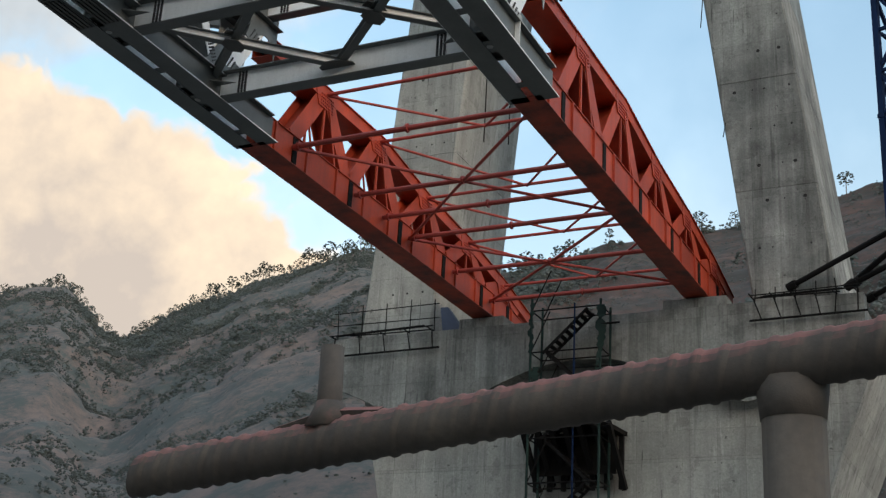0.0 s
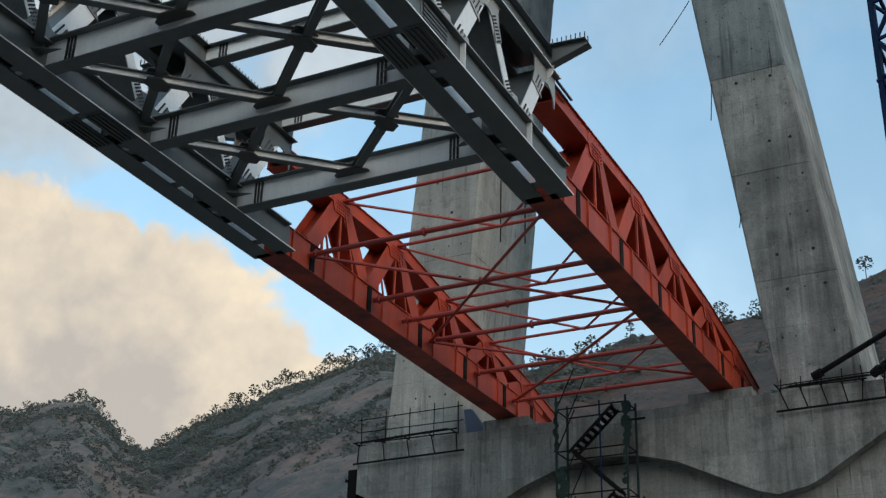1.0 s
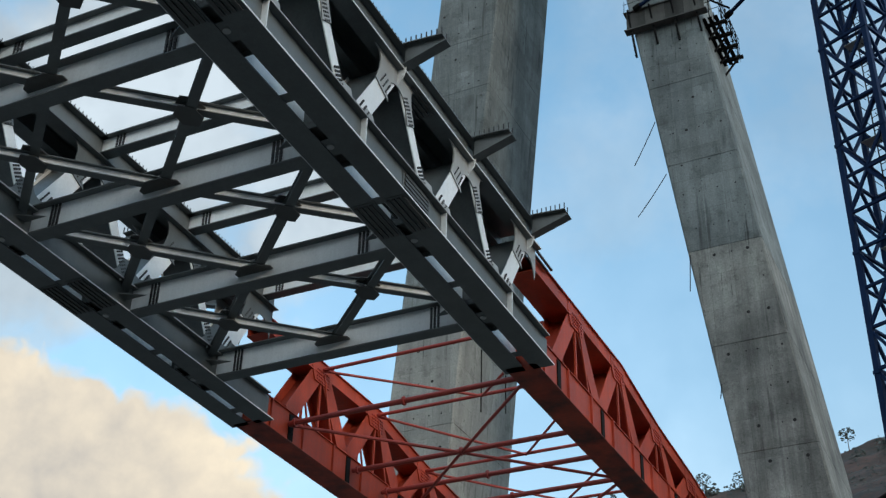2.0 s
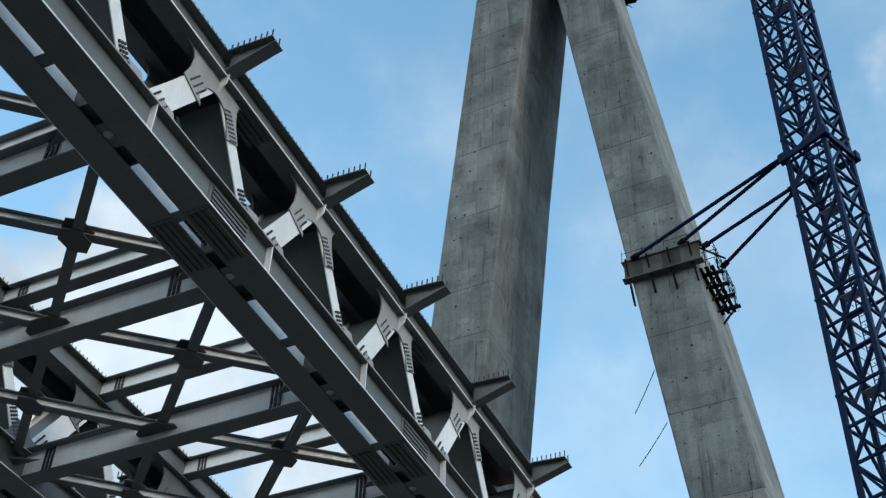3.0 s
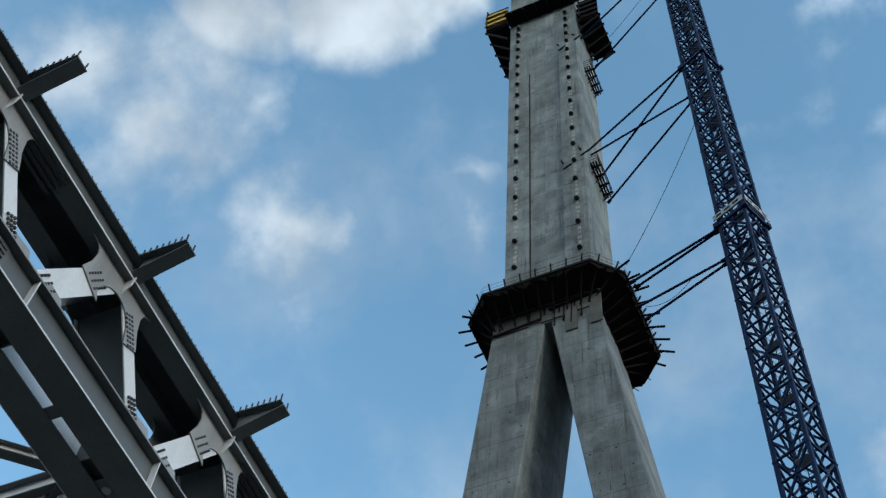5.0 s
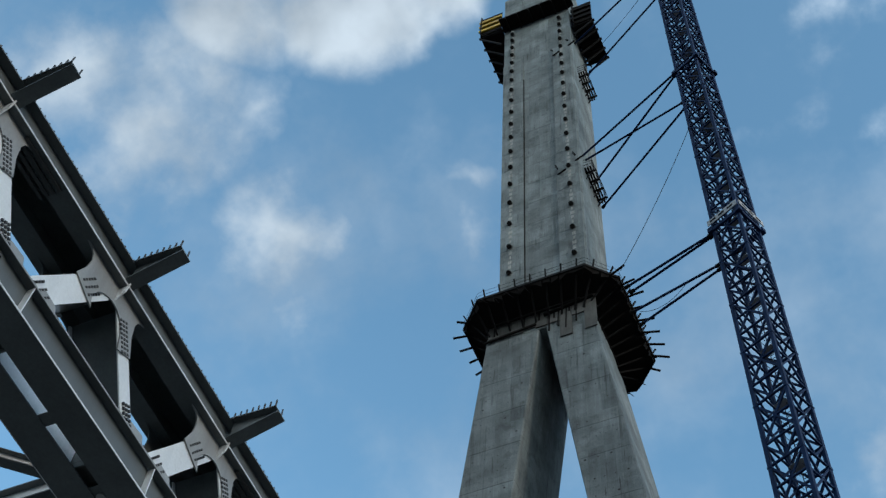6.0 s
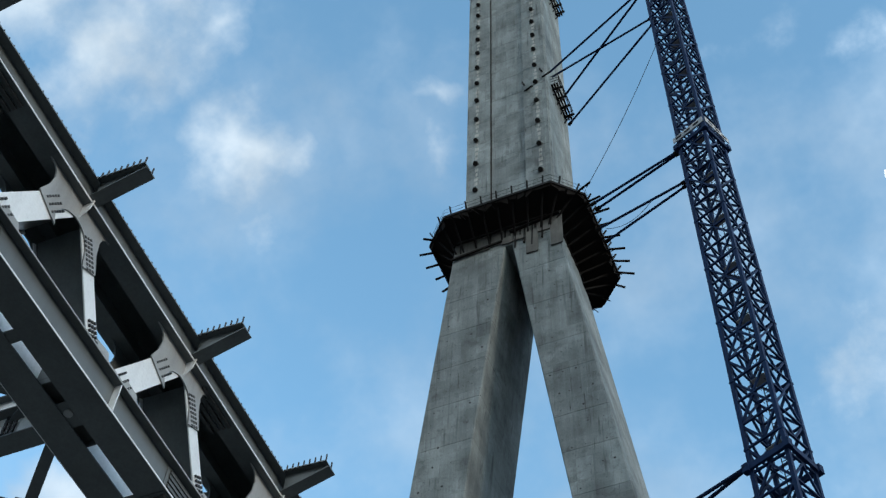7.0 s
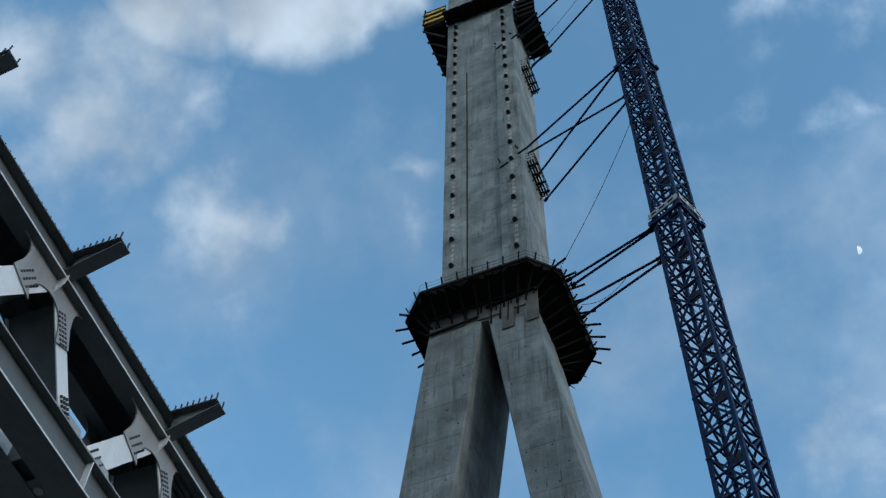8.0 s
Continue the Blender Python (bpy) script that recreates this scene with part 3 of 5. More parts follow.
pier = thing("pier_wall", "grey concrete pier wall flaring out under the pier head", "pier", at=(-21, 58, 0))
PW = Matrix.Translation((21, -58, 0))
FLARE = [(0, 0.0), (9, 0.1), (12.5, 0.5), (14.2, 1.1), (15.6, 1.7), (17.2, 2.35), (18.8, 2.9)]
zz = [0, 4.5, 9.0, 12.5, 14.2, 15.6, 17.2, 18.8]
for z0, z1 in zip(zz, zz[1:]):
    f0, f1 = lerp_table(FLARE, z0), lerp_table(FLARE, z1)
    p = [(-30.5 - f0 * 0.6, 55.75, z0), (-10.2 + f0, 55.75, z0), (-10.2 + f0, 65.5, z0), (-30.5 - f0 * 0.6, 65.5, z0)]
    q = [(-30.5 - f1 * 0.6, 55.75, z1 - 0.01), (-10.2 + f1, 55.75, z1 - 0.01), (-10.2 + f1, 65.5, z1 - 0.01), (-30.5 - f1 * 0.6, 65.5, z1 - 0.01)]
    # lighter copy makes up for light lacking under the beam
    part("concrete_lift", Geo().hexa(p + q), LIGHTENED, pier).matrix_parent_inverse = PW

# ------------------------------------------------------------------ steel truss girder
PANEL, Y_END, YAW = 4.685, 35.2, 0.012
Z_LOW, Z_TOP = 21.6, 26.54
SIDES = ((-14.64, 1), (-25.28, -1))
LOW_NODES = [31.8 - PANEL * k for k in range(11)]
TOP_NODES = [33.83 - PANEL * k for k in range(11)]
Y_START = -17.0

girder = thing("truss_girder", "grey painted steel truss bridge girder under construction, overhead", "bridge girder")
# the girder runs a little askew of the pylon's axis
girder.matrix_basis = Matrix.Translation((-20, 20, 0)) @ Matrix.Rotation(YAW, 4, "Z") @ Matrix.Translation((20, -20, 0))


def bolts(g, origin, u, v, nu, nv, du, dv, r=0.022, out=None):
    """A field of bolt heads on a plate."""
    o, u, v = Vector(origin), Vector(u), Vector(v)
    w = Vector(out) if out else u.cross(v).normalized()
    for i in range(nu):
        for j in range(nv):
            c = o + u * (i - (nu - 1) / 2) * du + v * (j - (nv - 1) / 2) * dv
            g.bar(c, c + w * 0.045, r * 2, r * 2, u)


for xc, s in SIDES:
    # lower chord: two channels back to back, tied by battens over the slot between them
    for side in (s, -s):
        lo, hi = sorted((xc + 0.13 * side, xc + 0.85 * side))
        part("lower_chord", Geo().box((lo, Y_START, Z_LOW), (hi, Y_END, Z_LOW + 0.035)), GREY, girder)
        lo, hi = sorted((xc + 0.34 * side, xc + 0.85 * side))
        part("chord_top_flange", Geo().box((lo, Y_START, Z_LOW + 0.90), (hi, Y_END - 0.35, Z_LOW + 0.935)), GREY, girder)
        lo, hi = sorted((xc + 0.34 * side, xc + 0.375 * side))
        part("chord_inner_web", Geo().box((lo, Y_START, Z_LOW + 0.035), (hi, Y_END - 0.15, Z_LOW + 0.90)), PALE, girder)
        # added strips paint the light that catches the flange edges
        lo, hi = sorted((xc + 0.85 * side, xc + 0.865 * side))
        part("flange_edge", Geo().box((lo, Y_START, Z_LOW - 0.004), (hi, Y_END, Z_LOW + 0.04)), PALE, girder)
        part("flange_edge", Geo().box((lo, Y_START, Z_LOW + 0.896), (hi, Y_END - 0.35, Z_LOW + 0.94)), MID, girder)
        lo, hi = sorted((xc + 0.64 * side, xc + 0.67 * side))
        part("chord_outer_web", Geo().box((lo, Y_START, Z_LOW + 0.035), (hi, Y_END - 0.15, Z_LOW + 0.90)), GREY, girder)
    for i, yb in enumerate(LOW_NODES):
        # solid strips between the slots; dark plates stand for shade in each node's cells
        part("batten_plate", Geo().box((xc - 0.30, yb + 2.17, Z_LOW + 0.036), (xc + 0.30, yb + 2.46, Z_LOW + 0.066)), GREY, girder)
        part("node_plate", Geo().box((xc - 0.30, yb - 0.58, Z_LOW + 0.036), (xc + 0.30, yb + 0.08, Z_LOW + 0.066)), GREY, girder)
        # pale disc stands in for a round hole that shows pale steel inside
        part("drain_cap", Geo().tube((xc, yb - 0.3, Z_LOW + 0.0), (xc, yb - 0.3, Z_LOW + 0.04), 0.10, 14), MID, girder, "pale disc in place of a round hole")
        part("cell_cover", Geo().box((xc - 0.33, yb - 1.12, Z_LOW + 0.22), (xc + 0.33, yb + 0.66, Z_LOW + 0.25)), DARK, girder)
        for e in (-1.12, 0.64):
            part("diaphragm", Geo().box((xc - 0.33, yb + e, Z_LOW + 0.07), (xc + 0.33, yb + e + 0.03, Z_LOW + 0.9)), GREY, girder)
        if i % 2:
            # splice plates under the chord and on its web, with rows of bolts
            for j in (-1, 1):
                x = xc + j * 0.49
                sp = part("splice_plate", Geo().box((x - 0.31, yb - 2.45, Z_LOW - 0.022), (x + 0.31, yb - 0.72, Z_LOW - 0.001)), GREY, girder)
                for k in range(4):
                    e = x - 0.23 + 0.153 * k
                    part("splice_rib", Geo().box((e - 0.042, yb - 2.38, Z_LOW - 0.07), (e + 0.042, yb - 0.8, Z_LOW - 0.023)), DARK, sp)
            part("splice_batten", Geo().box((xc - 0.13, yb - 2.24, Z_LOW + 0.2), (xc + 0.13, yb - 1.2, Z_LOW + 0.23)), PALE, girder)
            h = Geo()
            bolts(h, (xc, yb - 1.72, Z_LOW + 0.2), (0, 1, 0), (1, 0, 0), 10, 2, 0.095, 0.12, 0.03, out=(0, 0, -1))
            tagged(part("splice_bolts", h, BOLT, girder), kind="stuff")
            e0, e1 = sorted((xc + s * 0.671, xc + s * 0.69))
            wp = part("web_splice", Geo().box((e0, yb - 2.4, Z_LOW + 0.12), (e1, yb - 0.8, Z_LOW + 0.84)), GREY, girder)
            for k in range(5):
                e0, e1 = sorted((xc + s * 0.691, xc + s * 0.73))
                part("splice_rib", Geo().box((e0, yb - 2.3, Z_LOW + 0.16 + 0.135 * k), (e1, yb - 0.9, Z_LOW + 0.24 + 0.135 * k)), DARK, wp)
        # lip stiffeners on the outside of the chord
        xo = xc + s * 0.67
        part("stiffener", Geo().box((min(xo, xo + s * 0.17), yb - 0.012, Z_LOW + 0.035), (max(xo, xo + s * 0.17), yb + 0.012, Z_LOW + 0.9)), PALE, girder)
    xc -= s * 0.14
    # upper chord: a box with lips, and studs along its top flange
    xo, xi = xc + s * 0.85, xc - s * 0.85
    lo, hi = min(xo, xi), max(xo, xi)
    for a, b in ((lo, lo + 0.52), (hi - 0.52, hi)):
        part("upper_chord", Geo().box((a, Y_START, 25.72), (b, Y_END - 0.6, 25.755)), GREY, girder)
    part("upper_chord_web", Geo().box((lo + 0.22, Y_START, 25.755), (lo + 0.255, Y_END - 0.62, Z_TOP - 0.04)), GREY, girder)
    part("upper_chord_web", Geo().box((hi - 0.255, Y_START, 25.755), (hi - 0.22, Y_END - 0.62, Z_TOP - 0.04)), GREY, girder)
    part("upper_chord_flange", Geo().box((lo, Y_START, Z_TOP - 0.04), (hi, Y_END - 0.7, Z_TOP)), GREY, girder)
    # same painted line of light along the upper chord's lower lip
    e0, e1 = sorted((xo, xo + s * 0.016))
    part("flange_edge", Geo().box((e0, Y_START, 25.714), (e1, Y_END - 0.6, 25.762)), PALE, girder)
    g = Geo()
    y = Y_START + 0.1
    while y < Y_END - 0.8:
        for x in (lo + 0.06, hi - 0.06):
            g.bar((x, y, Z_TOP), (x, y, Z_TOP + 0.14), 0.022, 0.022)
        y += 0.19
    tagged(part("shear_studs", g, BOLT, girder), kind="stuff")

    for yt in TOP_NODES:
        # the two diagonals that meet at a node of the upper chord: pale flange plates on a dark box
        for yb, slim in ((yt - 2.33, False), (yt + 2.33, True)):
            if yb > Y_END - 0.5 or yb < Y_START:
                continue
            k = 1 if slim else -1
            p, q = Vector((xc, yt + 0.36 * k, 25.3)), Vector((xc, yb - 0.28 * k, Z_LOW + 0.95))
            wide = 0.40 if slim else 0.62
            d = part("diagonal", Geo().bar(p, q, 1.14, wide - 0.16, (1, 0, 0)), GREY, girder, "dark grey box diagonal with pale flange plates")
            for off in (0.60, -0.60):
                o = Vector((off, 0, 0))
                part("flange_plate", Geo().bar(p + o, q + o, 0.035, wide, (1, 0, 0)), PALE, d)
                h = Geo()
                out = (1 if off > 0 else -1, 0, 0)
                for end, t in ((p, 1), (q, -1)):
                    way = (q - p).normalized() * t
                    c = end + way * 0.62 + o + Vector(out) * 0.03
                    bolts(h, c, way, way.cross(Vector((1, 0, 0))), 8 if slim else 5, 3, 0.11, 0.1 if slim else 0.17, 0.027, out=out)
                tagged(part("bolt_field", h, BOLT, d), kind="stuff")
        # gusset plates with rounded throats where they run out into the diagonals
        for off in (0.64, -0.64):
            x = xc + off
            right = [(1.08, 25.715), (0.95, 25.67), (0.86, 25.56), (0.82, 25.38), (0.88, 25.0), (1.08, 24.50), (0.66, 24.30)]
            if yt > 33:
                right = [(0.70, 25.715), (0.70, 24.9), (0.62, 24.5)]
            left = [(-1.34, 25.715), (-1.16, 25.67), (-1.05, 25.56), (-1.0, 25.38), (-1.04, 25.05), (-1.20, 24.62), (-0.46, 24.30)]
            throat = [(0.0 + 0.6 * math.cos(radians(a)), 24.45 + 0.72 * math.sin(radians(a))) for a in range(12, 169, 12)]
            # inner plates in the darker GREY: their shade is put into the colour
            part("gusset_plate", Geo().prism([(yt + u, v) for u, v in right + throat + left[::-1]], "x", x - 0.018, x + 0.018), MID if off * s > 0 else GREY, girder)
    for yb in LOW_NODES:
        # lower gussets stand up from the chord between two diagonals
        for off in (0.64, -0.64):
            x = xc + off
            right = [(1.5, 0.94), (1.25, 0.98), (1.08, 1.1), (0.98, 1.3), (0.82, 1.62), (0.38, 1.66)]
            throat = [(0.34 * math.cos(radians(a)), 1.62 - 0.3 * math.sin(radians(a))) for a in range(15, 166, 15)]
            pts = right + throat + [(-u, v) for u, v in right[::-1]]
            # again a lighter outer and a darker inner plate, shade set by colour
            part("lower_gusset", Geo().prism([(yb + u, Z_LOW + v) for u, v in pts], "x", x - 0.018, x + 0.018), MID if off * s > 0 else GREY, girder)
    for i, yt in enumerate(TOP_NODES):
        part("bracket_foot", Geo().prism([(xc + s * 0.64, 25.715), (xc + s * 0.92, 25.84), (xc + s * 0.86, 25.5), (xc + s * 0.64, 25.25)], "y", yt - 0.02, yt + 0.02), PALE, girder)
        if i % 2 == 0:
            # ribbed splice under the chord's outer half
            for k in range(4):
                e = xc + s * (0.22 + 0.16 * k)
                part("splice_rib", Geo().box((e - 0.042, yt + 0.75, 25.665), (e + 0.042, yt + 2.1, 25.718)), DARK, girder)
        # bracket that carries the deck's edge
        root, tip = xc + s * 0.85, xc + s * 2.14
        zt, z0, z1, z2 = Z_TOP, Z_TOP - 0.07, 26.25, 25.8
        prof = [(root, zt), (tip - s * 0.1, z0), (tip, z1), (root, z2)]
        b = part("deck_bracket", Geo().prism(prof, "y", yt - 0.015, yt + 0.015), GREY, girder)
        g = Geo()
        for xe, u0, u1 in ((tip - s * 0.07, zt, z0), (tip + s * 0.05, z2 - 0.03, z1 - 0.03)):
            g.hexa([(root, yt - 0.17, u0), (xe, yt - 0.17, u1), (xe, yt + 0.17, u1), (root, yt + 0.17, u0),
                    (root, yt - 0.17, u0 + 0.03), (xe, yt - 0.17, u1 + 0.03), (xe, yt + 0.17, u1 + 0.03), (root, yt + 0.17, u0 + 0.03)])
        part("bracket_flange", g, GREY, b)
        h = Geo()
        for k in range(8):
            x = root + (tip - root) * (k + 0.5) / 8
            for e in (-0.15, 0.15):
                h.bar((x, yt + e, Z_TOP - 0.05), (x, yt + e, Z_TOP + 0.18), 0.03, 0.03)
        tagged(part("bracket_studs", h, BOLT, b), kind="stuff")

XL, XR = -24.45, -15.7
XM = (XL + XR) / 2
for yb in LOW_NODES:
    # cross beam between the lower chords, its gusset at midspan
    g = Geo()
    z0, z1 = Z_LOW + 0.02, Z_LOW + 1.0
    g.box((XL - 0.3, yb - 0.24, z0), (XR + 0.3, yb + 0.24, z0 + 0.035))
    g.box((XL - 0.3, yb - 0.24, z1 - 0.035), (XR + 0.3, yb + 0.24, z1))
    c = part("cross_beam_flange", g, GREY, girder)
    # web in the lit tone, flanges in the shaded one
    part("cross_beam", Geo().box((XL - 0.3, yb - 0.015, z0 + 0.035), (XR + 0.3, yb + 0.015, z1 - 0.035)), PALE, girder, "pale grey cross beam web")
    h = Geo()
    for x in (XL + 0.72, XR - 0.72):
        sp = part("splice_plate", Geo().box((x - 0.19, yb - 0.03, z0 + 0.04), (x + 0.19, yb - 0.016, z1 - 0.04)), PALE, c)
        bolts(h, (x, yb - 0.03, (z0 + z1) / 2), (1, 0, 0), (0, 0, 1), 3, 9, 0.125, 0.096, 0.034, out=(0, -1, 0))
    tagged(part("splice_bolts", h, BOLT, c), kind="stuff")
    mid = [(XM + 0.66 * math.cos(radians(45 * k + 22.5)), yb + 0.5 * math.sin(radians(45 * k + 22.5))) for k in range(8)]
    # gusset darkened by colour for the shade under the bracing
    part("lateral_gusset", Geo().prism(mid, "z", z0 + 0.42, z0 + 0.455), DARK, girder)
for y0, y1 in zip(LOW_NODES[1:], LOW_NODES):
    # crossed bracing in each half of the panel
    for xe in (XL - 0.6, XR + 0.6):
        zb = Z_LOW + 0.62
        for a, b in (((xe, y0, zb), (XM, y1, zb)), ((XM, y0, zb), (xe, y1, zb + 0.26))):
            run = Vector(b) - Vector(a)
            flat = Vector((run.y, -run.x, 0)).normalized()
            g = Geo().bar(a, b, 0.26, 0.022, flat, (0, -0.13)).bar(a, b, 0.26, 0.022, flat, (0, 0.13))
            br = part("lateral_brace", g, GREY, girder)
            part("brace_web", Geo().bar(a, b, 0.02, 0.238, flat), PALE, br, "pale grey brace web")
        xm, ym = (xe + XM) / 2, (y0 + y1) / 2
        hexa = [(xm + 0.36 * math.cos(a), ym + 0.46 * math.sin(a)) for a in [radians(60 * k + 30) for k in range(6)]]
        # both plates of the crossing carry their shade in the colour
        part("brace_gusset", Geo().prism(hexa, "z", zb - 0.17, zb - 0.145), DARK, girder)
        part("brace_gusset", Geo().prism(hexa, "z", zb + 0.145, zb + 0.17), DARK, girder)
        part("corner_gusset", Geo().prism([(xe, y1 - 0.95), (xe + (XM - xe) * 0.24, y1 - 0.25), (xe, y1 - 0.25)], "z", Z_LOW + 0.44, Z_LOW + 0.46), GREY, girder)
for yt in TOP_NODES:
    # floor beams of the deck between the upper chords, with studs on top
    g = Geo()
    a, b = -24.55, -15.6
    g.box((a, yt - 0.2, 25.85), (b, yt + 0.2, 25.885))
    g.box((a, yt - 0.2, Z_TOP - 0.04), (b, yt + 0.2, Z_TOP - 0.005))
    c = part("floor_beam_flange", g, GREY, girder)
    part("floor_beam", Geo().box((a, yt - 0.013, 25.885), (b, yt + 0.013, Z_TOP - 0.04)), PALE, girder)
    h = Geo()
    x = a + 0.2
    while x < b:
        h.bar((x, yt, Z_TOP - 0.01), (x, yt, Z_TOP + 0.14), 0.022, 0.022)
        x += 0.22
    bolts(h, (a + 0.75, yt - 0.013, 26.27), (1, 0, 0), (0, 0, 1), 3, 7, 0.125, 0.1, 0.032, out=(0, -1, 0))
    tagged(part("floor_beam_studs", h, BOLT, c), kind="stuff")

# ------------------------------------------------------------------ launching nose
nose = thing("launching_nose", "red painted steel launching nose resting on the pier head", "launching nose")
NOSE_TOP = [(35.0, 25.8), (43.6, 25.75), (48.0, 25.0), (52.4, 24.6), (56.7, 23.95), (60.3, 23.2)]
N_TOP = [38.9, 43.3, 47.8, 52.3, 56.7]
N_LOW = [36.7, 41.1, 45.6, 50.1, 54.5, 59.0]


def nose_top(y):
    return lerp_table(NOSE_TOP, y)


for xc, s in ((-15.0, 1), (-25.6, -1)):
    w = 0.55
    segs = [34.9, 37.0, 41.2, 45.5, 49.8, 54.0, 57.2, 60.2]
    for y0, y1 in zip(segs, segs[1:]):
        g = Geo()
        t0, t1 = (22.75, 22.75) if y1 < 58 else (22.75, 22.3)
        g.hexa([(xc - w + 0.06, y0, 21.63), (xc + w - 0.06, y0, 21.63), (xc + w - 0.06, y1 - 0.012, 21.63), (xc - w + 0.06, y1 - 0.012, 21.63),
                (xc - w + 0.06, y0, t0), (xc + w - 0.06, y0, t0), (xc + w - 0.06, y1 - 0.012, t1), (xc - w + 0.06, y1 - 0.012, t1)])
        g.hexa([(xc - w, y0, t0), (xc + w, y0, t0), (xc + w, y1 - 0.012, t1), (xc - w, y1 - 0.012, t1),
                (xc - w, y0, t0 + 0.03), (xc + w, y0, t0 + 0.03), (xc + w, y1 - 0.012, t1 + 0.03), (xc - w, y1 - 0.012, t1 + 0.03)])
        bx = part("lower_box", g, RED, nose)
        if y0 > 36:
            part("joint_plate", Geo().box((xc - w + 0.02, y0 - 0.16, 21.66), (xc + w - 0.02, y0 + 0.14, 22.70)), BLACK, bx, "grimy black splice plate at a joint")
        part("bottom_flange", Geo().box((xc - w, y0, 21.6), (xc + w, y1 - 0.012, 21.63)), REDUNDER, bx, "dark sliding flange, stained and toned for shade")
    for y in [35.6 + 2.2 * k for k in range(11)]:
        for e in (xc - w + 0.02, xc + w - 0.02):
            part("web_stiffener", Geo().box((e - 0.05, y - 0.03, 21.63), (e + 0.05, y + 0.03, 22.74)), RED, nose)
    for (y0, z0), (y1, z1) in zip(NOSE_TOP, NOSE_TOP[1:]):
        g = Geo()
        for dz, hh, ww in ((0.0, 0.035, 0.55), (-0.55, 0.035, 0.5)):
            g.hexa([(xc - ww, y0, z0 + dz - hh), (xc + ww, y0, z0 + dz - hh), (xc + ww, y1, z1 + dz - hh), (xc - ww, y1, z1 + dz - hh),
                    (xc - ww, y0, z0 + dz), (xc + ww, y0, z0 + dz), (xc + ww, y1, z1 + dz), (xc - ww, y1, z1 + dz)])
        for e in (-0.45, 0.45):
            g.hexa([(xc + e - 0.02, y0, z0 - 0.55), (xc + e + 0.02, y0, z0 - 0.55), (xc + e + 0.02, y1, z1 - 0.55), (xc + e - 0.02, y1, z1 - 0.55),
                    (xc + e - 0.02, y0, z0), (xc + e + 0.02, y0, z0), (xc + e + 0.02, y1, z1), (xc + e - 0.02, y1, z1)])
        part("top_box", g, RED, nose)
    for yt in N_TOP:
        zt = nose_top(yt) - 0.5
        for yb, wide in ((yt - 2.2, 0.85), (yt + 2.2, 0.85)):
            p, q = (xc, yt + (0.25 if yb > yt else -0.25), zt), (xc, yb + (-0.2 if yb > yt else 0.2), 22.75)
            g = Geo()
            for off in (-0.42, 0.42):
                g.bar(Vector(p) + Vector((off, 0, 0)), Vector(q) + Vector((off, 0, 0)), 0.04, 0.72)
            g.bar(p, q, 0.82, 0.04)
            part("diagonal", g, RED, nose)
        for off in (-0.40, 0.40):
            part("post", Geo().bar((xc + off, yt, zt), (xc + off, yt, 22.75), 0.07, 0.11), RED, nose)
            part("fan_stay", Geo().bar((xc + off * 1.24, yt + 0.11, zt), (xc + off * 1.24, yt + 0.95, 22.76), 0.05, 0.09), RED, nose)
        for off in (-0.47, 0.47):
            prof = [(yt - 0.75, zt + 0.5), (yt + 0.75, zt + 0.5), (yt + 0.8, zt + 0.05), (yt + 0.55, zt - 0.45), (yt - 0.55, zt - 0.45), (yt - 0.8, zt + 0.05)]
            pl = part("gusset_plate", Geo().prism(prof, "x", xc + off - 0.02, xc + off + 0.02), RED, nose)
            h = Geo()
            bolts(h, (xc + off + (0.02 if off > 0 else -0.02), yt, zt - 0.15), (0, 1, 0), (0, 0, 1), 7, 4, 0.14, 0.14, out=(1 if off > 0 else -1, 0, 0))
            tagged(part("bolt_field", h, REDPIPE, pl), kind="stuff")

NXL, NXR = -25.05, -15.55
NXM = (NXL + NXR) / 2
STRUTS = [36.8, 41.5, 43.9, 46.3, 50.7, 54.9]
for y in STRUTS:
    g = Geo().tube((NXL, y, 22.25), (NXR, y, 22.25), 0.10, 10)
    for x in (NXL + 0.25, NXR - 0.25, NXM):
        g.tube((x - 0.04, y, 22.25), (x + 0.04, y, 22.25), 0.17, 10)
    part("bottom_strut", g, REDPIPE, nose, smooth=False)
for i, (y0, y1) in enumerate(zip([36.8, 41.5, 46.3, 50.7], [41.5, 46.3, 50.7, 54.9])):
    for a, b in (((NXL, y0), (NXM, y1)), ((NXR, y0), (NXM, y1))) if i % 2 == 0 else (((NXM, y0), (NXL, y1)), ((NXM, y0), (NXR, y1))):
        part("bottom_brace", Geo().tube((a[0], a[1], 22.2), (b[0], b[1], 22.2), 0.065, 8), REDPIPE, nose)
for y in N_TOP:
    z = nose_top(y) - 0.3
    part("top_strut", Geo().tube((-25.1, y, z), (-15.5, y, z), 0.075, 8), REDPIPE, nose)
for y0, y1, k in zip(N_TOP, N_TOP[1:], range(9)):
    a, b = ((-25.1, -20.3), (-15.5, -20.3))[k % 2]
    for xe in (-25.1, -15.5):
        part("top_brace", Geo().tube((xe, y0, nose_top(y0) - 0.35), (-20.3, y1, nose_top(y1) - 0.35), 0.055, 8), REDPIPE, nose)

# ------------------------------------------------------------------ tower crane mast
MAST, MAST_TURN, MAST_SIDE, BAY = (-4.51, 53.2), -23.0, 2.42, 2.0
mast = thing("crane_mast", "navy blue lattice tower crane mast tied to the pylon", "crane mast", at=(MAST[0], MAST[1], 0))


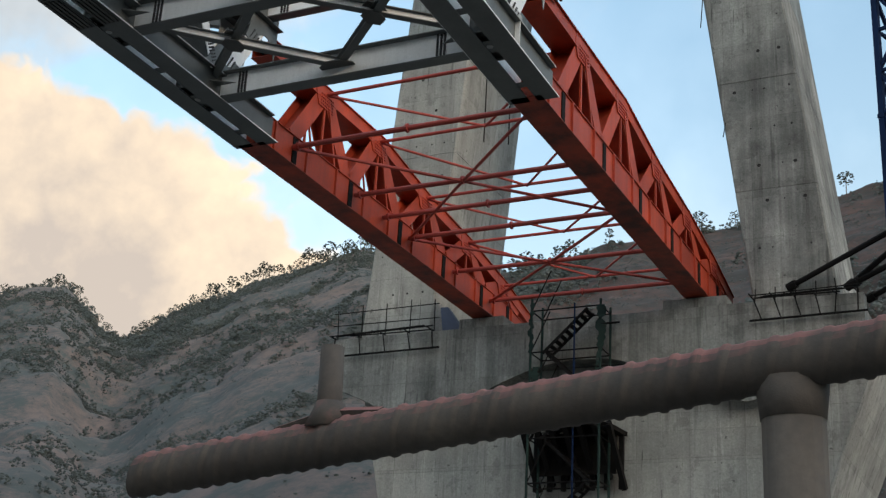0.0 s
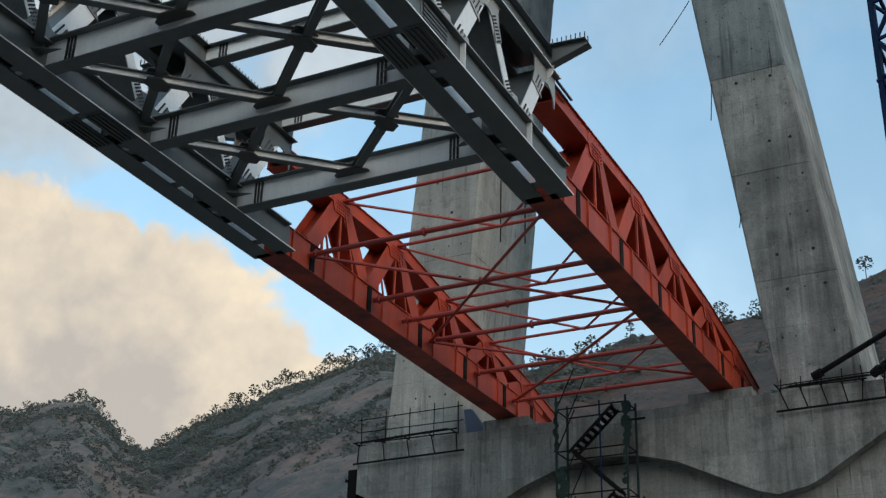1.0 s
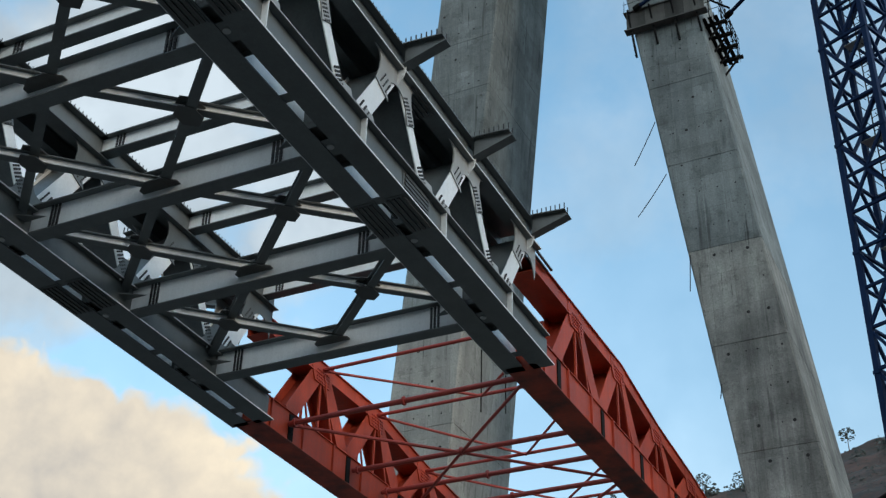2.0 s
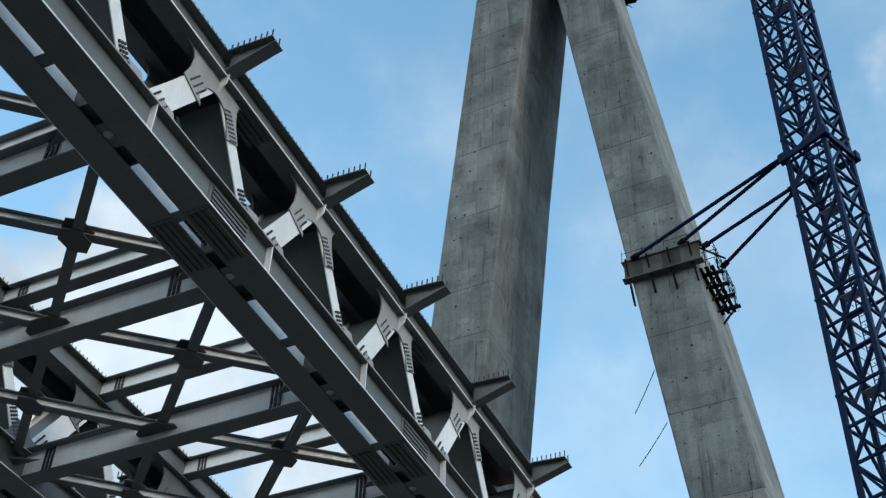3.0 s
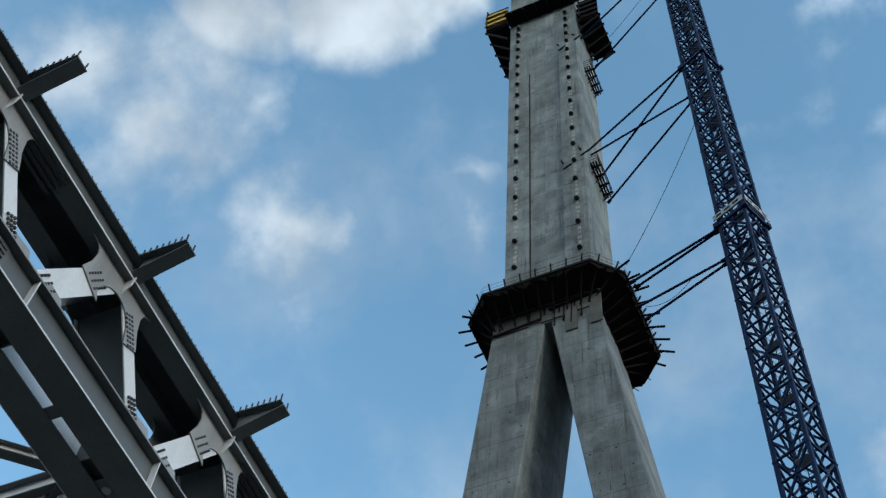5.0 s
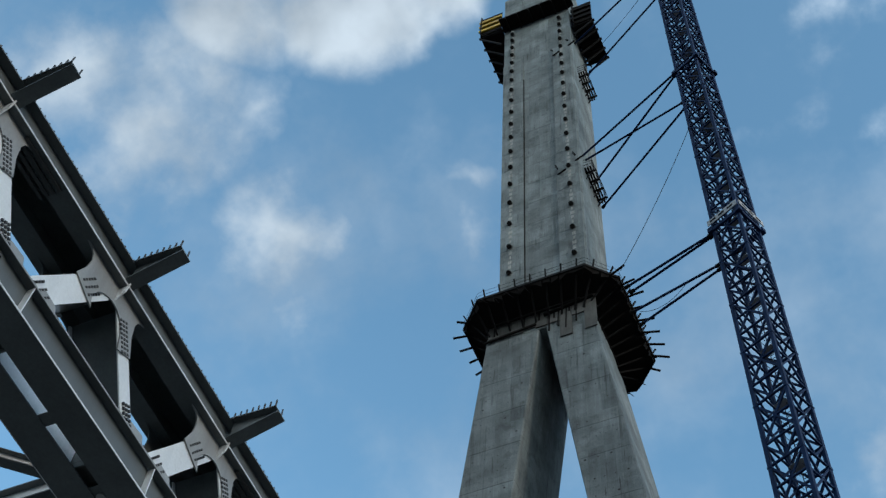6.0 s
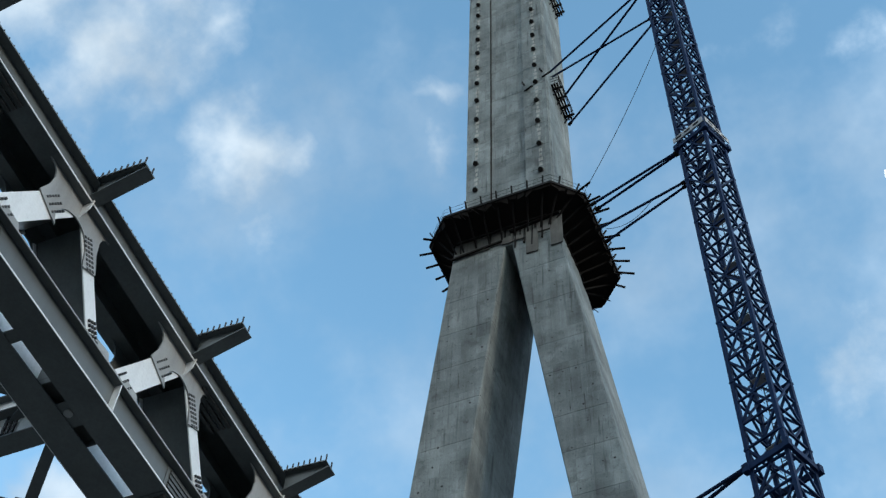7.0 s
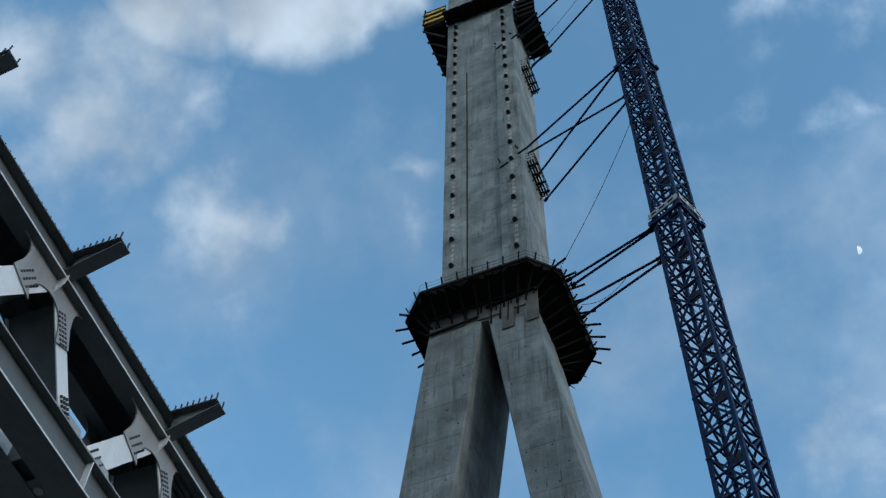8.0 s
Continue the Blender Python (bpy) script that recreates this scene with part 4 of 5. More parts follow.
def mast_meshes(h=6.0):
    """The meshes that every section of the mast shares."""
    k, faces = MAST_SIDE / 2, []
    corners = [(-k, -k), (k, -k), (k, k), (-k, k)]
    frame_g = Geo()
    for i in range(4):
        frame_g.bar((*corners[i], 0.06), (*corners[(i + 1) % 4], 0.06), 0.14, 0.14, (0, 0, 1))
    chord = Geo().box((-0.125, -0.125, 0), (0.125, 0.125, h - 0.02)).box((-0.16, -0.16, h - 0.18), (0.16, 0.16, h - 0.021))
    face = Geo()
    for j in range(int(h / BAY)):
        z0, z1 = j * BAY, (j + 1) * BAY
        if j:
            face.bar((-k, 0, z0 + 0.06), (k, 0, z0 + 0.06), 0.13, 0.13, (0, 0, 1))
        for e in (-k, k):
            a, b = (z0 + 0.1, z1 - 0.05) if j % 2 else (z1 - 0.05, z0 + 0.1)
            face.bar((e, 0, a), (0, 0, b), 0.14, 0.14, (0, 0, 1))
    ladder = Geo()
    for x in (-0.22, 0.22):
        ladder.bar((x, 0.55, 0), (x, 0.55, h), 0.05, 0.05)
    for j in range(int(h / 0.4)):
        ladder.bar((-0.22, 0.55, j * 0.4), (0.22, 0.55, j * 0.4), 0.03, 0.03, (0, 0, 1))
    for j in range(int(h / 0.8)):
        ladder.bar((-0.35, 0.55, j * 0.8), (-0.35, -0.15, j * 0.8), 0.03, 0.03).bar((0.35, 0.55, j * 0.8), (0.35, -0.15, j * 0.8), 0.03, 0.03).bar((-0.35, -0.15, j * 0.8), (0.35, -0.15, j * 0.8), 0.03, 0.03)
    landing = Geo().box((-0.5, -0.35, 0.2), (0.5, 0.35, 0.23))
    return corners, [mesh_of(n, g, m) for n, g, m in (("mast_section", frame_g, NAVY), ("chord", chord, NAVY), ("lattice_face", face, NAVY), ("ladder", ladder, BLACK), ("landing", landing, MID))]


CORNERS, (FRAME_ME, CHORD_ME, FACE_ME, LADDER_ME, LANDING_ME) = mast_meshes()
for i in range(31):
    sec = part("mast_section", FRAME_ME, NAVY, mast)
    sec.matrix_basis = pose(0, 0, i * 6.0 - 2, 0, 0, MAST_TURN)
    for j, (x, y) in enumerate(CORNERS):
        part("chord", CHORD_ME, NAVY, sec).matrix_basis = pose(x, y, 0)
        mx, my = (x + CORNERS[(j + 1) % 4][0]) / 2, (y + CORNERS[(j + 1) % 4][1]) / 2
        part("lattice_face", FACE_ME, NAVY, sec).matrix_basis = pose(mx, my, 0, 0, 0, 90 * j)
    part("ladder", LADDER_ME, BLACK, sec)
    part("landing", LANDING_ME, MID, sec)
for z in (56.4, 92.75, 124.8, 157.0):
    g, k = Geo(), 1.40
    cs = [(-k, -k), (k, -k), (k, k), (-k, k)]
    for i in range(4):
        g.bar((*cs[i], 0), (*cs[(i + 1) % 4], 0), 0.42, 0.18, (0, 0, 1))
    for x, y in cs:
        g.box((x - 0.2, y - 0.2, -0.3), (x + 0.2, y + 0.2, 0.3))
    ob = part("tie_collar", g, NAVY, mast)
    ob.matrix_basis = pose(0, 0, z, 0, 0, MAST_TURN)

# ------------------------------------------------------------------ pylon details: anchor openings, pour marks
def anchor_column(x_at, zs):
    for z, z_next in zip(zs, zs[1:] + [zs[-1] + 2.4]):
        x = x_at(z)
        g = Geo().tube((x, FRONT - 0.02, z + 0.1), (x, FRONT - 0.50, z - 0.32), 0.225, 12)
        under_pylon(part("anchor_tube", g, BLACK, pylon, "dark steel cable anchor tube"))
        g = Geo().tube((x, FRONT - 0.12, z), (x, FRONT - 0.32, z - 0.19), 0.33, 12, 0.28)
        under_pylon(part("anchor_collar", g, CONCRETE, pylon))
        # pale mortar run between one opening and the next
        k, z0 = 0, z + 0.75
        while z0 < z_next - 0.9:
            w = 0.10 + 0.05 * ((k * 7 + int(z)) % 3)
            g = Geo().box((x - w, FRONT - 0.235, z0), (x + w, FRONT - 0.18, z0 + 0.55))
            under_pylon(part("mortar_patch", g, LIGHTENED, pylon, "pale smeared mortar patch"))
            z0, k = z0 + 0.85, k + 1


HOLES_A = [103.8, 108.6, 113.1, 117.4, 121.5, 125.4, 129.2, 132.8, 136.3, 139.6, 142.9, 146.0, 149.0, 151.8, 154.5, 157.1, 159.7, 162.2, 164.5]
HOLES_B = [103.5, 108.3, 112.8, 117.0, 121.0, 124.9, 128.7, 132.3, 135.8, 139.2, 142.4, 145.5, 148.4, 151.2, 153.9, 156.5, 159.1, 161.6, 164.0]
anchor_column(lambda z: -25.2 - 0.0125 * (z - 104), HOLES_A)
anchor_column(lambda z: -18.9 - 0.0105 * (z - 104), HOLES_B)


def strip_a(z):
    return shaft_edges(z)[0] + 0.05, -23.8 - 0.0125 * (z - 104)


def strip_b(z):
    return -20.36 - 0.004 * (z - 110), shaft_edges(z)[1] - 0.12


# raised strips that carry the openings
for edge in (strip_a, strip_b):
    z = 99.6
    while z < 150:
        (a0, b0), (a1, b1) = edge(z), edge(z + 4.16)
        g = Geo().hexa([(a0, FRONT - 0.22, z), (b0, FRONT - 0.22, z), (b0, FRONT + 0.3, z), (a0, FRONT + 0.3, z),
                        (a1, FRONT - 0.22, z + 4.16), (b1, FRONT - 0.22, z + 4.16), (b1, FRONT + 0.3, z + 4.16), (a1, FRONT + 0.3, z + 4.16)])
        under_pylon(part("anchor_strip", g, CONCRETE, pylon))
        z += 4.2

# ------------------------------------------------------------------ working platforms
def octagon(x0, x1, y0, y1, c):
    return [(x0 + c, y0), (x1 - c, y0), (x1, y0 + c), (x1, y1 - c), (x1 - c, y1), (x0 + c, y1), (x0, y1 - c), (x0, y0 + c)]


crown = thing("crown_platform", "black steel and plywood working platform round the pylon crown", "work platform", at=(-22, 60, 97))
CR = Matrix.Translation((22, -60, -97))


def crown_part(name, g, mat, label=""):
    ob = part(name, g, mat, crown, label)
    ob.matrix_parent_inverse = CR
    return ob


def build_crown():
    rnd = random.Random(5)
    out, zc = octagon(-29.3, -15.1, 53.95, 67.5, 2.25), 96.9
    inn = octagon(-27.0, -18.3, FRONT - 0.05, 63.8, 0.3)
    for i in range(8):
        j = (i + 1) % 8
        g = Geo()
        quad = [out[i], out[j], inn[j], inn[i]]
        g.hexa([(x, y, zc) for x, y in quad] + [(x, y, zc + 0.12) for x, y in quad])
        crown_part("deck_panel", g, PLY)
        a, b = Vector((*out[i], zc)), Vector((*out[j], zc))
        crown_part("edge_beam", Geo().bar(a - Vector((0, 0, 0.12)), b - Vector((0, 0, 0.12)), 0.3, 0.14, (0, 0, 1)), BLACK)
        n = max(2, int((b - a).length / 1.25))
        mid = (Vector((*inn[i], zc)) + Vector((*inn[j], zc))) / 2
        for k in range(n):
            s = (k + 0.5) / n
            p = a.lerp(b, s)
            q = Vector((*inn[i], zc)).lerp(Vector((*inn[j], zc)), s)
            way = (p - q).normalized()
            over = rnd.choice((0.9, 1.2, 1.5)) if abs(way.x) > 0.5 and way.y > -0.5 else 0.1
            crown_part("outrigger", Geo().ibeam(q - Vector((0, 0, 0.3)), p + way * over - Vector((0, 0, 0.3)), 0.17, 0.12, (0, 0, 1)), BLACK)
            crown_part("raking_strut", Geo().bar(p - way * 0.4 - Vector((0, 0, 0.35)), q + way * 0.05 - Vector((0, 0, 2.6)), 0.14, 0.14), BLACK)
            crown_part("guard_post", Geo().bar(p, p + Vector((0, 0, 0.75)) + way * 0.35, 0.12, 0.12), BLACK)
        for h in (0.55, 1.1):
            crown_part("guard_rail", Geo().tube(a + Vector((0, 0, h)), b + Vector((0, 0, h)), 0.014, 5), BLACK)
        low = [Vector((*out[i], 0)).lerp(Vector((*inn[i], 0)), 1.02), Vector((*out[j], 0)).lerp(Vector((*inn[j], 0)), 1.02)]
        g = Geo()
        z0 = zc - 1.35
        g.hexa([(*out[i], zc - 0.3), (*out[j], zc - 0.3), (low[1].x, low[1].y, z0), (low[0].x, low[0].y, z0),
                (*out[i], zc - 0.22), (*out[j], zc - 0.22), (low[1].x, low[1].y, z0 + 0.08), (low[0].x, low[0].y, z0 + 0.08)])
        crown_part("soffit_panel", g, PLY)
        # soldier beams of the formwork under the deck
        for k in range(2):
            s = 0.2 + 0.25 * k
            q, p = Vector((*inn[i], zc - 0.55 - 0.9 * k)), Vector((*inn[j], zc - 0.55 - 0.9 * k))
            o = (a + b) / 2 - mid
            o = Vector((o.x, o.y, 0)).normalized() * (0.9 - 0.55 * k)
            crown_part("waling", Geo().bar(q + o, p + o, 0.22, 0.18, (0, 0, 1)), BLACK)
    # ragged sheets and poles that hang from the deck's edge
    for i in range(8):
        j = (i + 1) % 8
        a, b = Vector((*out[i], zc - 0.2)), Vector((*out[j], zc - 0.2))
        n = max(3, int((b - a).length / 0.7))
        for k in range(n):
            p, q = a.lerp(b, k / n), a.lerp(b, (k + rnd.uniform(0.7, 1.05)) / n)
            inward = Vector((-22 - p.x, 60.5 - p.y, 0)).normalized()
            d0, d1 = rnd.uniform(0.1, 0.75), rnd.uniform(0.1, 0.75)
            t0, t1 = p + inward * 0.35 * d0 - Vector((0, 0, d0)), q + inward * 0.35 * d1 - Vector((0, 0, d1))
            w = inward * 0.03
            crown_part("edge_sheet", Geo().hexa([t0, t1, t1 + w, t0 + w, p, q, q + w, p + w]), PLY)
            if rnd.random() < 0.4:
                crown_part("loose_pole", Geo().bar(p + inward * 0.6 - Vector((0, 0, 0.5)), p - inward * rnd.uniform(0.1, 0.5) + Vector((rnd.uniform(-0.3, 0.3), 0, rnd.uniform(-0.9, 0.1))), 0.06, 0.06), BLACK)
    # form boards still standing against the concrete under the deck
    for k in range(9):
        x0 = -27.0 + 1.08 * k
        z0 = 93.7 + rnd.uniform(-0.15, 0.15) - (2.6 if k > 5 and k != 7 else 0.0)
        crown_part("form_board", Geo().box((x0, FRONT - 0.14, z0), (x0 + 1.04, FRONT - 0.03, 95.9)), FORM, "weathered grey form board")
    # short hangers against the concrete below
    for k in range(7):
        x = -26.4 + 1.35 * k
        crown_part("hanger", Geo().bar((x, FRONT - 0.12, 96.9), (x, FRONT - 0.12, 94.2 + 0.3 * (k % 2)), 0.14, 0.16), BLACK)
    for x, z in ((-21.4, 92.6), (-20.6, 92.9), (-19.9, 92.2), (-19.0, 92.8)):
        crown_part("hanger", Geo().bar((x, FRONT - 0.1, 95.2), (x - 0.1, FRONT - 0.1, z), 0.12, 0.14), BLACK)
    crown_part("cross_waling", Geo().bar((-21.9, FRONT - 0.25, 94.9), (-17.5, FRONT - 0.25, 95.5), 0.2, 0.3, (0, 0, 1)), BLACK)
    crown_part("cross_waling", Geo().bar((-27.2, FRONT - 0.2, 93.6), (-22.6, FRONT - 0.2, 94.0), 0.2, 0.16, (0, 0, 1)), PLY)


build_crown()


def side_platform(name, x, y0, y1, z, reach, label):
    """A small caged platform against the side of the pylon that faces the crane."""
    t = thing(name, label, "work platform", group="caged side platforms", at=(x, y0, z))
    m = Matrix.Translation((-x, -y0, -z))

    def add(n, g, mat=BLACK):
        part(n, g, mat, t).matrix_parent_inverse = m
    n = 4
    for i in range(n):
        y = y0 + (y1 - y0) * (i + 0.5) / n
        add("bearer", Geo().bar((x - 0.6, y, z - 0.1), (x + reach + 0.3, y, z - 0.1), 0.16, 0.2, (0, 0, 1)))
        add("raking_strut", Geo().bar((x + reach, y, z - 0.15), (x - 0.2, y, z - 1.7), 0.1, 0.1))
        for k in range(2):
            add("rail_post", Geo().bar((x + reach * (0.4 + 0.6 * k), y, z), (x + reach * (0.4 + 0.6 * k), y, z + 1.9), 0.05, 0.05))
    for k in range(3):
        add("deck_plank", Geo().box((x + reach * (0.1 + k * 0.3), y0, z), (x + reach * (0.3 + k * 0.3), y1, z + 0.05)), PLY)
    for k in range(14):
        y = y0 + (y1 - y0) * k / 13
        add("mesh_wire", Geo().tube((x + reach, y, z), (x + reach + 0.05, y, z + 1.9), 0.012, 5))
    for h in (0.5, 1.0, 1.5, 1.9):
        add("rail", Geo().tube((x + reach, y0, z + h), (x + reach, y1, z + h), 0.025, 6))
    for h in (0.6, 1.2, 1.8):
        for y in (y0, y1):
            add("rail", Geo().tube((x - 0.1, y, z + h), (x + reach, y, z + h), 0.025, 6))
    return t


side_platform("side_platform", -13.1, 57.2, 61.8, 54.5, 1.15, "black steel caged platform bolted to the pylon leg below the ties")
side_platform("side_platform", -18.0, 57.5, 62.0, 121.8, 0.9, "black steel caged platform beside the upper crane ties")
side_platform("side_platform", -18.1, 58.0, 62.0, 148.0, 0.9, "black steel caged platform high on the shaft beside the crane")

# bracket band across the front of the leg
band = thing("leg_bracket_band", "timber band on dark steel brackets across the pylon leg", "formwork", at=(-14.5, 56, 55))
BB = Matrix.Translation((14.5, -56, -55))
for i in range(4):
    part("timber_panel", Geo().box((-17.15 + 1.16 * i, FRONT - 0.42, 54.35), (-16.0 + 1.16 * i, FRONT - 0.34, 55.6)), FORM, band).matrix_parent_inverse = BB
part("deck_plank", Geo().box((-17.3, FRONT - 0.5, 54.25), (-12.4, FRONT + 0.02, 54.32)), FORM, band).matrix_parent_inverse = BB
part("top_plank", Geo().box((-17.3, FRONT - 0.5, 55.62), (-12.4, FRONT + 0.0, 55.67)), FORM, band).matrix_parent_inverse = BB
for x, low in ((-16.9, 52.4), (-15.6, 53.0), (-14.3, 52.8), (-13.0, 53.0)):
    part("bracket", Geo().bar((x - 0.1, FRONT - 0.52, 55.75), (x + 0.12, FRONT - 0.06, low), 0.11, 0.16), BLACK, band).matrix_parent_inverse = BB
for x in (-17.25, -16.0, -14.6, -13.2):
    part("rail_post", Geo().bar((x, FRONT - 0.48, 55.6), (x + 0.05, FRONT - 0.48, 56.5), 0.03, 0.03), BLACK, band).matrix_parent_inverse = BB
part("rail", Geo().tube((-17.3, FRONT - 0.48, 56.3), (-12.5, FRONT - 0.48, 56.4), 0.016, 6), BLACK, band).matrix_parent_inverse = BB
part("strut", Geo().bar((-13.6, FRONT - 0.4, 56.2), (-11.4, FRONT + 1.2, 55.2), 0.09, 0.12), BLACK, band).matrix_parent_inverse = BB


# formwork high on the shaft
top_form = thing("climbing_formwork", "dark climbing formwork with yellow timber girders high on the shaft", "formwork", at=(-22, 58, 160))
TF = Matrix.Translation((22, -58, -160))


def form_part(n, g, m):
    part(n, g, m, top_form).matrix_parent_inverse = TF


for x0, x1, y0, y1, z0 in ((-30.4, -27.3, 55.6, 62.8, 166.5), (-17.8, -15.2, 56.4, 62.4, 160.0)):
    form_part("deck_panel", Geo().box((x0, y0, z0), (x1, y1, z0 + 0.2)), PLY)
    for k in range(5):
        y = y0 + 0.3 + (y1 - y0 - 0.6) * k / 4
        form_part("bearer", Geo().ibeam((x0 - 0.2, y, z0 - 0.2), (x1 + 0.2, y, z0 - 0.2), 0.3, 0.16, (0, 0, 1)), BLACK)
        xi, xo = (x1, x0) if x0 < -25 else (x0, x1)
        form_part("raking_strut", Geo().bar((xo, y, z0 - 0.3), (xi, y, z0 - (5.0 if x0 < -25 else 2.6)), 0.2, 0.2), BLACK)
        form_part("form_panel", Geo().box((x0 + 0.1, y - 0.7, z0 + 0.2), (x0 + 0.25, y + 0.7, z0 + 6)), PLY)
    for k in range(3):
        form_part("timber_girder", Geo().box((x0 - 0.12, y0 - 0.3, z0 + 0.9 + 1.6 * k), (x1, y0 - 0.05, z0 + 1.5 + 1.6 * k)), YELLOW if x0 < -25 else PLY)
    form_part("front_panel", Geo().box((x0 + 0.2, y0 - 0.04, z0 + 0.2), (x1, y0, z0 + 6)), PLY)
for k in range(6):
    x = -26.5 + 1.6 * k
    form_part("front_bearer", Geo().box((x, FRONT - 2.0, 166.5), (x + 0.2, FRONT, 166.9)), BLACK)
form_part("front_deck", Geo().box((-27.3, FRONT - 2.0, 166.9), (-17.5, FRONT, 167.1)), PLY)

# brackets left on the shaft's face
for x, z in ((-20.2, 120.6), (-20.4, 152.5), (-18.3, 122.3), (-18.4, 154.0)):
    b = thing("climbing_bracket", "dark steel climbing bracket bolted to the shaft", "bracket", group="climbing brackets", at=(x, FRONT, z))
    part("bracket_arm", Geo().bar((-0.3, -0.28, 1.3), (0.15, -0.95, -0.9), 0.14, 0.2), BLACK, b)
    part("bracket_toe", Geo().bar((-0.1, -0.22, -0.7), (0.9, -0.6, -0.9), 0.14, 0.14), BLACK, b)


# ------------------------------------------------------------------ ties between crane mast and pylon
def tie(a, b, r=0.15):
    t = thing("mast_tie", "dark blue tubular steel tie between crane mast and pylon", "tie bar", group="crane mast ties", at=a)
    a, b = Vector(a), Vector(b)
    o = Vector((0, 0, 0))
    part("tube", Geo().tube(o, b - a, r, 8), NAVY if b.z > 30 else BLACK, t)
    w = (b - a).normalized()
    part("end_plate", Geo().tube(w * -0.1, w * 0.35, r * 1.6, 8), BLACK, t)
    part("end_plate", Geo().tube(b - a - w * 0.3, b - a + w * 0.1, r * 1.5, 8), BLACK, t)


for a, b in (((-16.5, 55.95, 55.7), (-6.3, 52.4, 56.5)), ((-13.6, 56.1, 55.9), (-6.3, 52.5, 56.5)), ((-12.4, 56.9, 55.9), (-6.4, 54.9, 56.5)), ((-11.8, 58.8, 55.7), (-6.45, 55.3, 56.5)),
             ((-14.5, 55.9, 94.4), (-6.5, 53.6, 94.2)), ((-14.3, 56.5, 94.4), (-6.5, 53.8, 94.2)), ((-14.9, 58.4, 94.4), (-6.8, 56.5, 94.2)), ((-14.6, 59.8, 94.4), (-6.8, 56.9, 94.2)),
             ((-18.4, 57.9, 125.2), (-6.3, 52.6, 125.2)), ((-18.3, 58.4, 125.2), (-6.5, 55.9, 125.2)), ((-18.4, 61.5, 125.2), (-6.3, 52.8, 125.2)), ((-18.2, 64.2, 125.2), (-6.5, 56.5, 125.2)),
             ((-18.3, 57.9, 157.2), (-6.3, 52.6, 157.2)), ((-18.3, 62.5, 157.2), (-6.5, 55.9, 157.2)),
             ((-11.0, 56.3, 22.0), (-4.9, 54.2, 24.0)), ((-8.6, 57.2, 22.1), (-4.6, 54.6, 24.0)), ((-8.3, 56.4, 21.9), (-4.5, 54.0, 22.6)), ((-7.9, 58.5, 21.9), (-3.5, 55.5, 22.9))):
    tie(a, b, 0.115 if b[2] > 30 else 0.13)

# sign boards on the mast's collar: plain marks in place of the maker's letters
board = thing("mast_sign_board", "pale sign board with dark marks fixed round the crane mast", "sign", at=(MAST[0], MAST[1], 93.6))
for k, (px, py, rz) in enumerate(((0, -1.62, 0), (1.62, 0, 90))):
    t = pose(0, 0, 0, 0, 0, MAST_TURN) @ pose(px, py, 0, 0, 0, rz)
    b = part("board", Geo().box((-1.45, -0.03, -0.36), (1.45, 0.03, 0.36)), WHITE, board)
    b.matrix_basis = t
    for i in range(3):
        part("mark", Geo().box((-1.15 + 0.85 * i, -0.045, -0.14), (-0.6 + 0.85 * i, -0.032, 0.14)), BLACK, b)


# hanging cables
def cable(name, label, pts, r=0.02, mat=BLACK):
    g = Geo()
    for a, b in zip(pts, pts[1:]):
        g.tube(a, b, r, 5)
    return tagged(part(name, g, mat), label, "cable", "hanging cables")


def sag(a, b, drop, n=12):
    a, b = Vector(a), Vector(b)
    return [a.lerp(b, i / n) - Vector((0, 0, drop * 4 * (i / n) * (1 - i / n))) for i in range(n + 1)]


cable("cable", "thin slack cable from the crown platform up to the crane mast", sag((-14.9, 56.2, 97.8), (-6.2, 53.4, 114.0), 0.8), 0.03)
cable("cable", "thin slack cable looped below the crane ties", sag((-14.6, 60.2, 97), (-9.9, 57.4, 94.4), 1.1), 0.025)
cable("cable", "thin cable along the upper crane ties", sag((-17.9, 60.2, 156), (-9, 56.4, 160), 0.7), 0.03)
for k, (a, b) in enumerate((((-16.0, 56.42, 47.4), (-17.3, 56.3, 44.7)), ((-15.6, 56.42, 43.7), (-17.3, 56.3, 41.3)), ((-14.72, 56.42, 38.3), (-14.85, 56.3, 36.1)), ((-13.75, 56.42, 30.7), (-13.85, 56.3, 29.9)))):
    cable("loose_rod", "loose dark reinforcing rod sticking out of the pylon leg", sag(a, b, 0.06, 6), 0.025)
# black line paints the shadow in the groove beside the anchor strip
cable("conduit", "dark line for the shaded groove up the face of the pylon shaft", [(-23.7, FRONT - 0.1, 99.6), (-24.3, FRONT - 0.1, 148.0)], 0.07)
for x, z0, z1 in ((-22.55, 36.9, 27.2), (-21.35, 35.9, 26.9)):
    cable("cable", "dark cable hanging straight down in front of the pylon", [(x, 48.0, z0), (x, 48.0, z1)], 0.03)

